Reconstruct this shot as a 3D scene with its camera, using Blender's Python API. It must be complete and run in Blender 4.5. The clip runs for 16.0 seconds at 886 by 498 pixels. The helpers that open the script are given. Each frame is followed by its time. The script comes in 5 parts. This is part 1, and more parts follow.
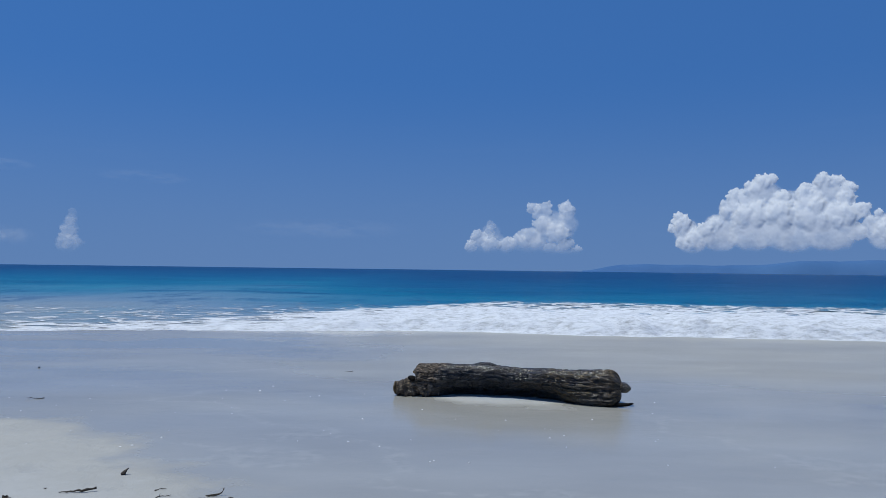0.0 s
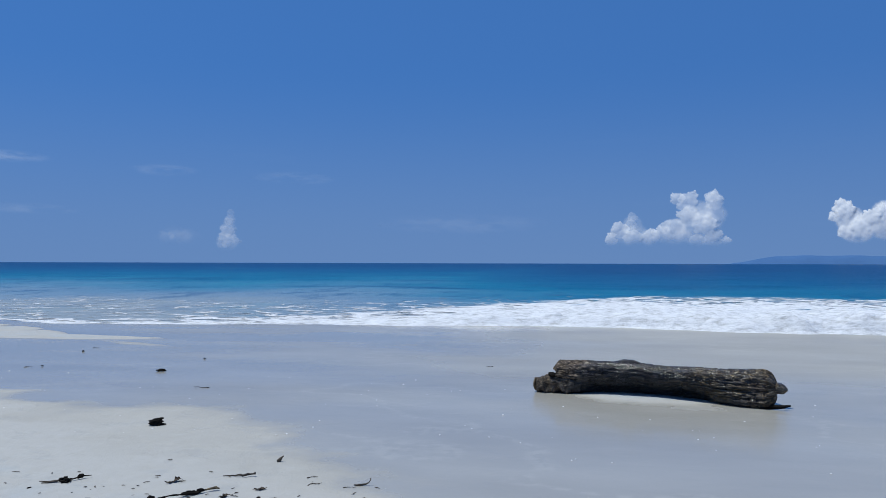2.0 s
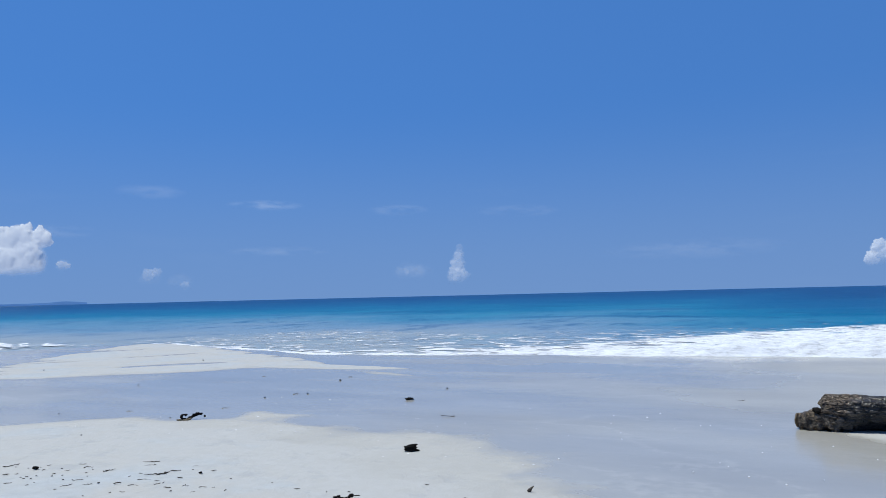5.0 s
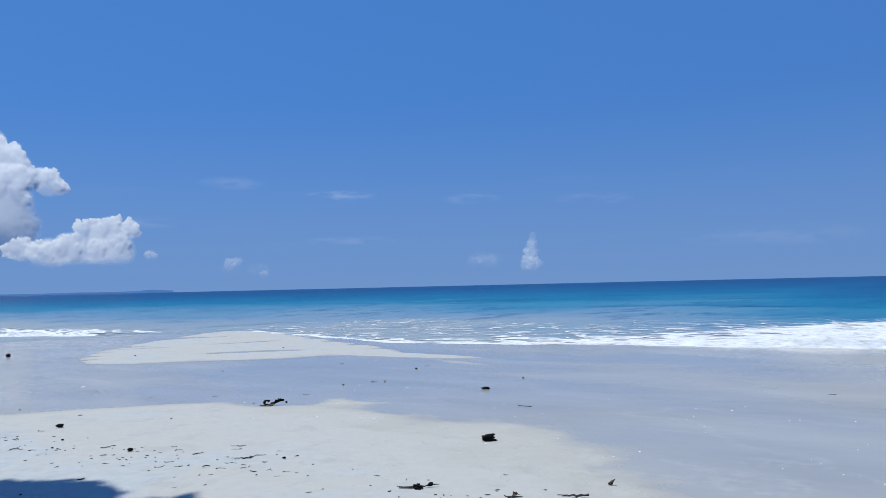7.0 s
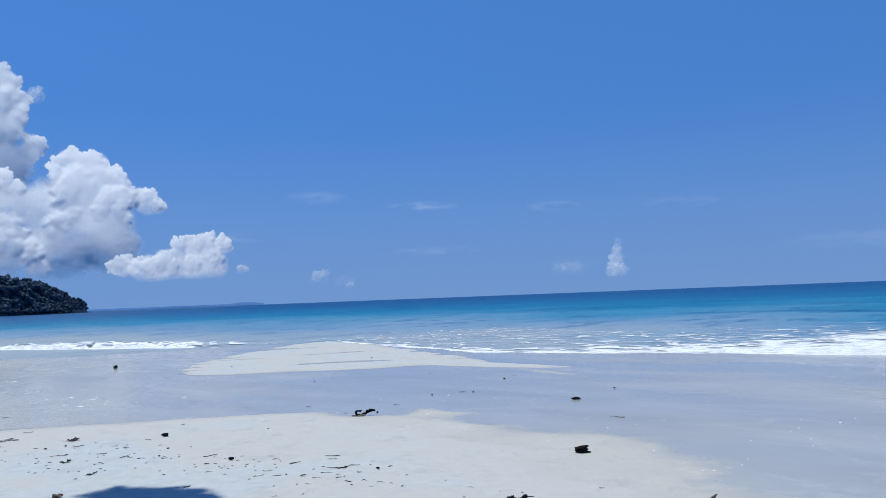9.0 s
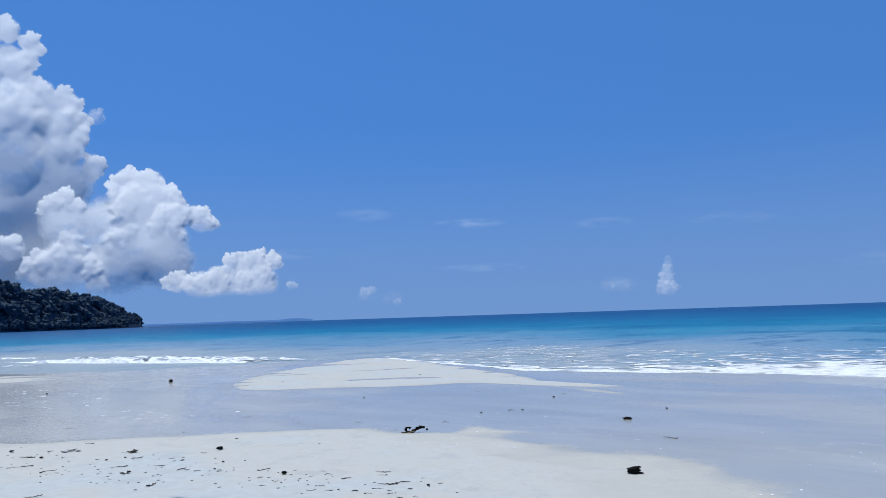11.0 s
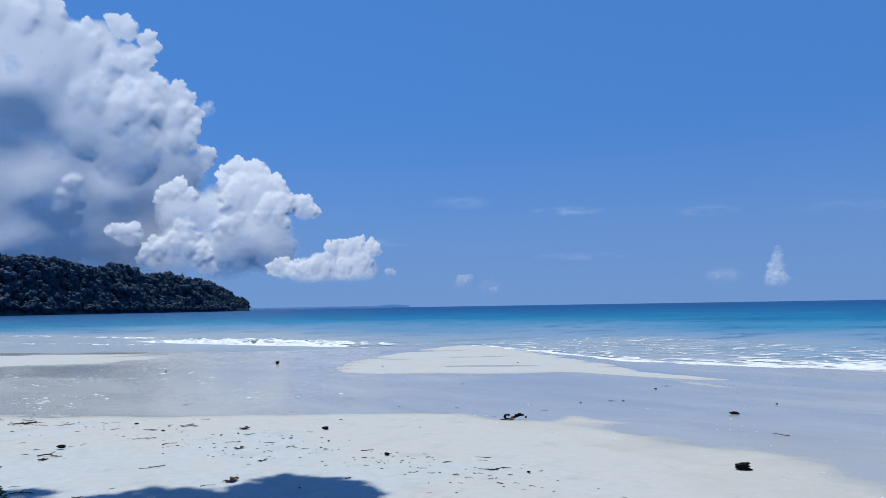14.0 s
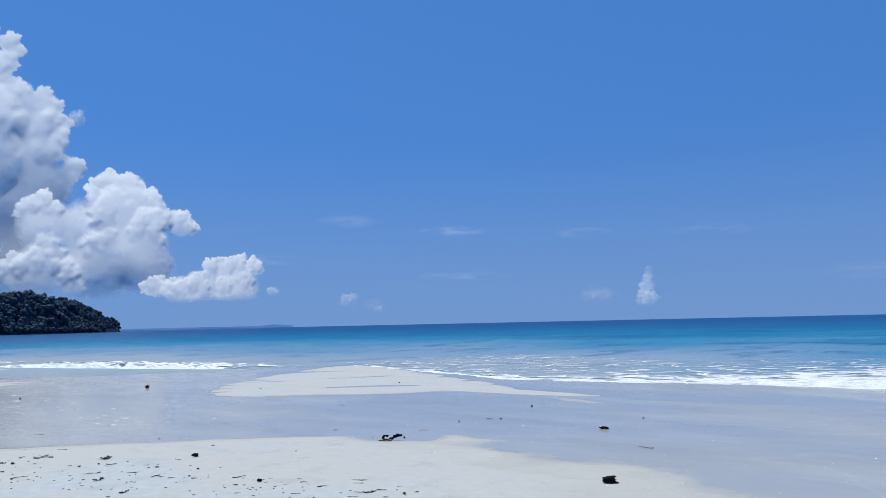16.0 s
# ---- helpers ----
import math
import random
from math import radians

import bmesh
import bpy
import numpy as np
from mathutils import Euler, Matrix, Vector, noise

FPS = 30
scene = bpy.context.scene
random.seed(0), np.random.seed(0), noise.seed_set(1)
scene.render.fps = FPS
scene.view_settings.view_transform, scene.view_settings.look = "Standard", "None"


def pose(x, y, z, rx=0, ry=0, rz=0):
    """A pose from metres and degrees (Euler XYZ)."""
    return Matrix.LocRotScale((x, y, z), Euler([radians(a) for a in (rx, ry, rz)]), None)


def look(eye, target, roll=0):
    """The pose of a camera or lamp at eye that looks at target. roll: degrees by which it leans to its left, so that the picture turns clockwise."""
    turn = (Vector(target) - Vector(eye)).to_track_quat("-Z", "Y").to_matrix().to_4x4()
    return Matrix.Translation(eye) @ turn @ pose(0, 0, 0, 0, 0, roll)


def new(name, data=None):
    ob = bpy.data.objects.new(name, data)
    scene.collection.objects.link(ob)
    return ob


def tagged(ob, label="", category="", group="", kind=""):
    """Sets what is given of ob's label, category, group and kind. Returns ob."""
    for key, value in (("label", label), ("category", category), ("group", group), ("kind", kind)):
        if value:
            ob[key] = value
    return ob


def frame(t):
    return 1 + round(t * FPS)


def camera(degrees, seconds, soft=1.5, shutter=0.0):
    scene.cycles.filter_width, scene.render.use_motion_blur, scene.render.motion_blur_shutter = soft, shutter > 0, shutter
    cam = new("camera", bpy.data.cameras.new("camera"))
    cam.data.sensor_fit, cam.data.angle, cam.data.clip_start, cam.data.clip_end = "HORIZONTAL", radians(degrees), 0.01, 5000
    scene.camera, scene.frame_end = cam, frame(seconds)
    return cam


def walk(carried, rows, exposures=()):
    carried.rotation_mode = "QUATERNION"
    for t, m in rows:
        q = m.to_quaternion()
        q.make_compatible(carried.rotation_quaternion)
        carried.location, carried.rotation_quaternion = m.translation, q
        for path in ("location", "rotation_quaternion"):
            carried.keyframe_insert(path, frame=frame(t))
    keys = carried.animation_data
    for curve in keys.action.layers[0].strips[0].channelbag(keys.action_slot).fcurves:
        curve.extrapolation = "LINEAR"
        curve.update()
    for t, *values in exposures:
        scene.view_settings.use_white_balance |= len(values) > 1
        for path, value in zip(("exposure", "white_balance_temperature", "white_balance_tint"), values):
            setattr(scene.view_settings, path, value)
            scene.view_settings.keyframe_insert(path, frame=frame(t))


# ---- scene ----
cam = camera(61.06, 16.0, 0.75)
# seconds, x, y, z, yaw to the left, pitch, roll
PATH = [
    (0, 0.000, -0.000, 1.409, 0.00, 1.57, -0.73),
    (0.5, 0.009, -0.043, 1.431, 1.87, 1.90, -0.92),
    (1, 0.010, -0.038, 1.427, 4.10, 1.87, -0.95),
    (1.5, 0.011, -0.003, 1.421, 7.42, 1.74, -0.50),
    (2, 0.003, -0.002, 1.426, 10.54, 1.07, -0.15),
    (2.5, -0.010, -0.014, 1.431, 12.69, 0.86, -0.83),
    (3, -0.031, -0.026, 1.441, 16.48, 0.16, 0.52),
    (3.5, -0.056, -0.043, 1.430, 20.17, 1.94, 1.38),
    (4, -0.072, -0.042, 1.428, 24.17, 0.38, 0.59),
    (4.2, -0.088, -0.051, 1.424, 25.55, 1.14, 0.60),
    (6.3, -0.078, -0.090, 1.454, 28.60, 4.24, 1.30),
    (6.5, -0.085, -0.087, 1.444, 29.69, 3.26, 0.28),
    (7, -0.127, -0.079, 1.445, 33.25, 2.81, 1.32),
    (7.5, -0.128, -0.077, 1.454, 34.45, 3.16, 1.72),
    (8, -0.136, -0.079, 1.453, 36.39, 2.86, 2.71),
    (8.5, -0.150, -0.077, 1.460, 37.27, 3.34, 2.08),
    (9, -0.164, -0.099, 1.458, 39.62, 3.69, 2.19),
    (9.2, -0.157, -0.100, 1.467, 40.00, 4.36, 2.19),
    (11.3, -0.156, -0.161, 1.463, 43.95, 5.05, 1.67),
    (11.5, -0.157, -0.162, 1.462, 44.48, 5.04, 1.57),
    (12, -0.155, -0.162, 1.459, 45.17, 5.07, 1.59),
    (12.5, -0.166, -0.169, 1.462, 45.63, 4.78, 1.88),
    (13, -0.164, -0.177, 1.460, 47.31, 4.55, 1.52),
    (13.5, -0.166, -0.191, 1.460, 48.36, 4.44, 0.67),
    (14, -0.166, -0.207, 1.459, 50.50, 4.37, 0.91),
    (14.5, -0.160, -0.212, 1.451, 51.36, 4.41, 0.29),
    (15, -0.149, -0.188, 1.457, 48.30, 5.22, 0.47),
    (15.5, -0.138, -0.164, 1.465, 44.77, 5.00, 0.78),
    (16, -0.123, -0.155, 1.467, 41.75, 5.67, 1.23),
]
EXPOSURES = [(t, e, k, 3) for t, e, k in ((0.0, -0.10, 6130), (0.5, 0.02, 6200), (2.0, 0.07, 6200), (2.5, 0.20, 6230), (3.5, 0.22, 6270), (4.0, 0.34, 6300), (6.5, 0.33, 6330), (9.0, 0.38, 6260), (12.0, 0.39, 6240), (13.5, 0.39, 6280), (15.0, 0.40, 6400), (16.0, 0.40, 6350))]
walk(cam, [(t, pose(x, y, z, 90 + p, r, w)) for t, x, y, z, w, p, r in PATH], EXPOSURES)

# ---- light: a high tropical sun over the left of the bay, clear blue sky ----
SUN_LEFT, SUN_UP = 105.0, 74.0
SUN = Vector((-math.sin(radians(SUN_LEFT)) * math.cos(radians(SUN_UP)), math.cos(radians(SUN_LEFT)) * math.cos(radians(SUN_UP)), math.sin(radians(SUN_UP))))
lamp = bpy.data.lights.new("sun", "SUN")
lamp.energy, lamp.angle, lamp.color = 3.6, radians(0.55), (1.0, 0.965, 0.91)
new("sun", lamp).matrix_world = look(SUN * 50, (0, 0, 0))

world = bpy.data.worlds.new("sky")
scene.world = world
world.use_nodes = True
wn, wl = world.node_tree.nodes, world.node_tree.links
wn.clear()
coord = wn.new("ShaderNodeTexCoord")
lift = wn.new("ShaderNodeVectorMath")
lift.operation = "ADD"
lift.inputs[1].default_value = (0, 0, 0.30)
wl.new(coord.outputs["Generated"], lift.inputs[0])
sky = wn.new("ShaderNodeTexSky")
sky.sky_type, sky.sun_disc = "NISHITA", False
sky.sun_elevation, sky.sun_rotation = radians(SUN_UP), radians(-SUN_LEFT)
sky.air_density, sky.dust_density, sky.ozone_density = 1.0, 0.0, 3.0
wl.new(lift.outputs[0], sky.inputs["Vector"])
grade = wn.new("ShaderNodeHueSaturation")
grade.inputs["Hue"].default_value = 0.507
grade.inputs["Saturation"].default_value = 1.27
grade.inputs["Value"].default_value = 1.05
wl.new(sky.outputs[0], grade.inputs["Color"])
# thin high veils of cirrus, low over the sea
stretch = wn.new("ShaderNodeMapping")
stretch.inputs["Scale"].default_value = (5, 5, 42)
wl.new(coord.outputs["Generated"], stretch.inputs[0])
veil = wn.new("ShaderNodeTexNoise")
veil.inputs["Scale"].default_value, veil.inputs["Detail"].default_value = 1.0, 5
wl.new(stretch.outputs[0], veil.inputs["Vector"])
vr = wn.new("ShaderNodeMapRange")
vr.inputs["From Min"].default_value, vr.inputs["From Max"].default_value, vr.inputs["To Max"].default_value = 0.60, 0.9, 0.10
wl.new(veil.outputs[0], vr.inputs["Value"])
sep = wn.new("ShaderNodeSeparateXYZ")
wl.new(coord.outputs["Generated"], sep.inputs[0])
low = wn.new("ShaderNodeMapRange")
low.inputs["From Min"].default_value, low.inputs["From Max"].default_value = 0.22, 0.06
wl.new(sep.outputs["Z"], low.inputs["Value"])
both = wn.new("ShaderNodeMath")
both.operation = "MULTIPLY"
wl.new(vr.outputs[0], both.inputs[0])
wl.new(low.outputs[0], both.inputs[1])
mixw = wn.new("ShaderNodeMix")
mixw.data_type = "RGBA"
mixw.inputs["B"].default_value = (3.0, 3.9, 5.6, 1)
wl.new(both.outputs[0], mixw.inputs["Factor"])
# the sky pales towards the sea
pale = wn.new("ShaderNodeMapRange")
pale.inputs["From Min"].default_value, pale.inputs["From Max"].default_value, pale.inputs["To Max"].default_value = 0.26, -0.02, 0.85
pale.interpolation_type = "SMOOTHSTEP"
wl.new(sep.outputs["Z"], pale.inputs["Value"])
mixh = wn.new("ShaderNodeMix")
mixh.data_type = "RGBA"
mixh.inputs["B"].default_value = (1.3, 2.13, 4.1, 1)
wl.new(pale.outputs[0], mixh.inputs["Factor"])
wl.new(mixw.outputs["Result"], mixh.inputs["A"])
even = wn.new("ShaderNodeMix")
even.data_type = "RGBA"
even.inputs["Factor"].default_value = 0.5
even.inputs["B"].default_value = (0.62, 1.6, 4.35, 1)
wl.new(grade.outputs[0], even.inputs["A"])
wl.new(even.outputs["Result"], mixw.inputs["A"])
back = wn.new("ShaderNodeBackground")
back.inputs["Strength"].default_value = 0.11
wl.new(mixh.outputs["Result"], back.inputs["Color"])
wout = wn.new("ShaderNodeOutputWorld")
wl.new(back.outputs[0], wout.inputs["Surface"])


# ---- small tools ----
def noise3(x, y, z=0.0, seed=0):
    """Smooth value noise, -1 to 1, for whole arrays."""
    x, y, z = np.broadcast_arrays(np.asarray(x, float), np.asarray(y, float), np.asarray(z, float))
    table = np.random.RandomState(seed + 11).permutation(512)
    vals = np.random.RandomState(seed + 77).uniform(-1, 1, 512)
    i, j, k = np.floor(x).astype(int), np.floor(y).astype(int), np.floor(z).astype(int)
    u, v, w = x - i, y - j, z - k
    u, v, w = u * u * (3 - 2 * u), v * v * (3 - 2 * v), w * w * (3 - 2 * w)

    def at(a, b, c):
        return vals[(table[(table[(table[(i + a) & 511] + j + b) & 511] + k + c) & 511])]

    lo = (at(0, 0, 0) * (1 - u) + at(1, 0, 0) * u) * (1 - v) + (at(0, 1, 0) * (1 - u) + at(1, 1, 0) * u) * v
    hi = (at(0, 0, 1) * (1 - u) + at(1, 0, 1) * u) * (1 - v) + (at(0, 1, 1) * (1 - u) + at(1, 1, 1) * u) * v
    return lo * (1 - w) + hi * w


def fbm(x, y, z=0.0, octaves=4, seed=0):
    total, amp, f = 0.0, 0.5, 1.0
    for o in range(octaves):
        total = total + amp * noise3(np.asarray(x) * f, np.asarray(y) * f, np.asarray(z) * f, seed + o)
        amp, f = amp * 0.5, f * 2.03
    return total


def smooth(a, b, v):
    t = np.clip((np.asarray(v, float) - a) / (b - a), 0, 1)
    return t * t * (3 - 2 * t)


def mesh(name, verts, faces, shade=True):
    """A mesh from arrays of vertices and of faces with one count of corners."""
    me = bpy.data.meshes.new(name)
    verts, faces = np.asarray(verts, np.float32), np.asarray(faces, np.int32)
    n, k = faces.shape
    me.vertices.add(len(verts))
    me.vertices.foreach_set("co", verts.ravel())
    me.loops.add(n * k)
    me.loops.foreach_set("vertex_index", faces.ravel())
    me.polygons.add(n)
    me.polygons.foreach_set("loop_start", np.arange(0, n * k, k, dtype=np.int32))
    me.update(calc_edges=True)
    me.validate()
    me.polygons.foreach_set("use_smooth", np.full(len(me.polygons), shade))
    return me


def grid_faces(nu, nv, wrap=False):
    """Quads of a sheet of nu x nv vertices, the second index running fastest."""
    i, j = np.meshgrid(np.arange(nu - 1), np.arange(nv if wrap else nv - 1), indexing="ij")
    a, b = i * nv + j, i * nv + (j + 1) % nv
    return np.stack([a, a + nv, b + nv, b], -1).reshape(-1, 4)


def sheet(name, X, Y, Z, material):
    me = mesh(name, np.stack([X, Y, Z], -1).reshape(-1, 3), grid_faces(*X.shape))
    me.materials.append(material)
    return new(name, me)


def spread(lo, hi, step, out_lo, out_hi, grow=1.25):
    """Even steps between lo and hi, and ever longer ones beyond."""
    mid = list(np.arange(lo, hi, step))
    v, s = mid[-1], step
    while v < out_hi:
        s = min(s * grow, 400)
        v += s
        mid.append(v)
    v, s = mid[0], step
    while v > out_lo:
        s = min(s * grow, 400)
        v -= s
        mid.insert(0, v)
    return np.array(mid)


def ball(sub):
    bm = bmesh.new()
    bmesh.ops.create_icosphere(bm, subdivisions=sub, radius=1)
    v, f = np.array([p.co[:] for p in bm.verts]), np.array([[q.index for q in p.verts] for p in bm.faces])
    bm.free()
    return v, f


BALLS = {n: ball(n) for n in (1, 2, 3, 4)}


def thing(name, me, m, label, category, group="", kind=""):
    ob = new(name, me)
    ob.matrix_world = m
    return tagged(ob, label, category, group, kind)


def part(name, me, parent, label=""):
    ob = new(name, me)
    ob.parent = parent
    return tagged(ob, label)


# ---- materials ----
def start(name, rough=0.8, spec=0.5):
    m = bpy.data.materials.new(name)
    m.use_nodes = True
    n, l = m.node_tree.nodes, m.node_tree.links
    b = n["Principled BSDF"]
    b.inputs["Roughness"].default_value = rough
    b.inputs["Specular IOR Level"].default_value = spec
    return m, n, l, b


def tex_noise(n, l, scale, detail=4.0, stretch=None, rough=0.55, space="Object"):
    c = n.new("ShaderNodeTexCoord")
    t = n.new("ShaderNodeTexNoise")
    t.inputs["Scale"].default_value, t.inputs["Detail"].default_value, t.inputs["Roughness"].default_value = scale, detail, rough
    if stretch:
        k = n.new("ShaderNodeMapping")
        k.inputs["Scale"].default_value = stretch
        l.new(c.outputs[space], k.inputs[0])
        l.new(k.outputs[0], t.inputs["Vector"])
    else:
        l.new(c.outputs[space], t.inputs["Vector"])
    return t.outputs[0]


def ramp(n, l, src, stops):
    r = n.new("ShaderNodeValToRGB")
    while len(r.color_ramp.elements) < len(stops):
        r.color_ramp.elements.new(0.5)
    for e, (p, c) in zip(r.color_ramp.elements, stops):
        e.position, e.color = p, (*c, 1)
    l.new(src, r.inputs[0])
    return r.outputs["Color"]


def rng(n, l, src, a, b, c=0.0, d=1.0, kind="SMOOTHSTEP"):
    r = n.new("ShaderNodeMapRange")
    r.interpolation_type = kind
    for k, v in zip(("From Min", "From Max", "To Min", "To Max"), (a, b, c, d)):
        r.inputs[k].default_value = v
    l.new(src, r.inputs["Value"])
    return r.outputs[0]


def maths(n, l, op, a, b):
    r = n.new("ShaderNodeMath")
    r.operation = op
    for s, v in zip(r.inputs, (a, b)):
        if isinstance(v, (int, float)):
            s.default_value = v
        else:
            l.new(v, s)
    return r.outputs[0]


def blend(n, l, fac, a, b, kind="MIX"):
    r = n.new("ShaderNodeMix")
    r.data_type, r.blend_type = "RGBA", kind
    for s, v in zip((r.inputs["Factor"], r.inputs["A"], r.inputs["B"]), (fac, a, b)):
        if isinstance(v, (int, float)):
            s.default_value = v
        elif isinstance(v, tuple):
            s.default_value = (*v, 1)
        else:
            l.new(v, s)
    return r.outputs["Result"]


def bump(n, l, b, height, strength, distance):
    r = n.new("ShaderNodeBump")
    r.inputs["Distance"].default_value = distance
    if isinstance(strength, float):
        r.inputs["Strength"].default_value = strength
    else:
        l.new(strength, r.inputs["Strength"])
    l.new(height, r.inputs["Height"])
    l.new(r.outputs[0], b.inputs["Normal"])


def mat_sand():
    """White coral sand, dry where it stands high and with a film of water where it lies low."""
    m, n, l, b = start("sand")
    g = n.new("ShaderNodeNewGeometry")
    s = n.new("ShaderNodeSeparateXYZ")
    l.new(g.outputs["Position"], s.inputs[0])
    patch = tex_noise(n, l, 0.8, 7, (1, 1, 0), 0.62)
    edge = maths(n, l, "MULTIPLY_ADD", patch, 0.024)
    edge.node.inputs[2].default_value = -0.012
    z = maths(n, l, "ADD", s.outputs["Z"], edge)
    wet = rng(n, l, z, 0.021, 0.008)
    film = rng(n, l, z, 0.017, 0.006)
    film = maths(n, l, "MULTIPLY", film, rng(n, l, tex_noise(n, l, 0.22, 4, (0.7, 1.3, 0)), 0.38, 0.6, 0.82, 1.0))
    drained = maths(n, l, "MULTIPLY", rng(n, l, s.outputs["X"], -4, 2), rng(n, l, s.outputs["Y"], 8, 11))
    film = maths(n, l, "MULTIPLY", film, rng(n, l, drained, 0, 1, 1.0, 0.62, "LINEAR"))
    grain = tex_noise(n, l, 260, 3, (1, 1, 0))
    fine = tex_noise(n, l, 9, 6, (1, 1, 0))
    streak = tex_noise(n, l, 0.7, 6, (0.5, 1.3, 0))
    dry = ramp(n, l, fine, [(0.3, (0.350, 0.369, 0.376)), (0.7, (0.408, 0.430, 0.442))])
    dry = blend(n, l, rng(n, l, streak, 0.45, 0.7, 0, 0.35), dry, (0.385, 0.37, 0.335))
    dry = blend(n, l, rng(n, l, z, 0.0290, 0.0235, 0.0, 0.5), dry, (0.425, 0.392, 0.345))
    # dents: their shade is mixed into the dry colour, their hollows into the relief
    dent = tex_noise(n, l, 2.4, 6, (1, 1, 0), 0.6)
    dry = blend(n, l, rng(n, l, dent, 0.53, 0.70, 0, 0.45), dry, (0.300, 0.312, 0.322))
    damp = ramp(n, l, streak, [(0.3, (0.31, 0.295, 0.26)), (0.7, (0.39, 0.375, 0.335))])
    mark = maths(n, l, "ABSOLUTE", maths(n, l, "SUBTRACT", tex_noise(n, l, 0.2, 3, (0.7, 1.2, 0)), 0.5), 0.0)
    damp = blend(n, l, maths(n, l, "MULTIPLY", rng(n, l, mark, 0.012, 0.0, 0, 0.26), rng(n, l, fine, 0.4, 0.6)), damp, (0.50, 0.48, 0.42))
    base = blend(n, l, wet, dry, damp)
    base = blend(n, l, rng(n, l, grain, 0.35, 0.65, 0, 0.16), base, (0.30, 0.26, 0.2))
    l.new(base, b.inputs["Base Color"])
    rough = rng(n, l, film, 0.0, 1.0, 0.85, 0.11, "LINEAR")
    l.new(rough, b.inputs["Roughness"])
    l.new(rng(n, l, film, 0, 1, 0.25, 0.95, "LINEAR"), b.inputs["Specular IOR Level"])
    relief = maths(n, l, "ADD", maths(n, l, "MULTIPLY", fine, 1.0), maths(n, l, "MULTIPLY", grain, 0.25))
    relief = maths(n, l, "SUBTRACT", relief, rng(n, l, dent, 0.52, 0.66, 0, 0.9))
    bump(n, l, b, relief, rng(n, l, film, 0, 1, 0.32, 0.03, "LINEAR"), 0.03)
    return m


def mat_sea():
    """Clear shallow sea: milky over sand, turquoise further out, deep blue beyond."""
    m, n, l, b = start("sea_water", 0.35, 0.05)
    c = n.new("ShaderNodeTexCoord")
    d = n.new("ShaderNodeVectorMath")
    d.operation = "DISTANCE"
    d.inputs[1].default_value = (-6, 4, 0)
    l.new(c.outputs["Object"], d.inputs[0])
    e = n.new("ShaderNodeVectorMath")
    e.operation = "DISTANCE"
    e.inputs[1].default_value = (-35, 2, 0)
    l.new(c.outputs["Object"], e.inputs[0])
    drift = tex_noise(n, l, 0.06, 4, (1, 1, 0))
    far = maths(n, l, "MULTIPLY", maths(n, l, "MINIMUM", d.outputs["Value"], e.outputs["Value"]), rng(n, l, drift, 0.3, 0.7, 0.75, 1.3, "LINEAR"))
    side = n.new("ShaderNodeSeparateXYZ")
    l.new(c.outputs["Object"], side.inputs[0])
    far = maths(n, l, "MULTIPLY", far, rng(n, l, side.outputs["X"], -15, 2, 1.0, 2.1))
    lg = maths(n, l, "LOGARITHM", far, 10.0)
    pos = rng(n, l, lg, 1.0, 3.0, 0, 1, "LINEAR")
    col = ramp(n, l, pos, [(0.13, (0.25, 0.29, 0.32)), (0.24, (0.15, 0.235, 0.325)), (0.33, (0.055, 0.185, 0.29)),
                           (0.41, (0.010, 0.135, 0.24)), (0.55, (0.004, 0.078, 0.185)), (0.75, (0.002, 0.04, 0.13))])
    # dark faces and lighter glints of the waves are painted into the water colour
    chop = tex_noise(n, l, 0.5, 8, (1.0, 0.4, 1), 0.76)
    col = blend(n, l, maths(n, l, "MULTIPLY", rng(n, l, chop, 0.50, 0.64, 0, 0.6), rng(n, l, far, 12, 30, 0.25, 1.0)), col, (0.004, 0.07, 0.17))
    glint = tex_noise(n, l, 0.1, 6, (1.0, 0.35, 1), 0.65)
    col = blend(n, l, rng(n, l, glint, 0.55, 0.75, 0, 0.35), col, (0.03, 0.26, 0.34))
    wave = tex_noise(n, l, 0.16, 5, (0.3, 1.0, 1), 0.6)
    col = blend(n, l, maths(n, l, "MULTIPLY", rng(n, l, wave, 0.53, 0.66, 0, 0.6), rng(n, l, far, 22, 55)), col, (0.003, 0.06, 0.155))
    l.new(col, b.inputs["Base Color"])
    bump(n, l, b, chop, 0.7, 0.25)
    return m


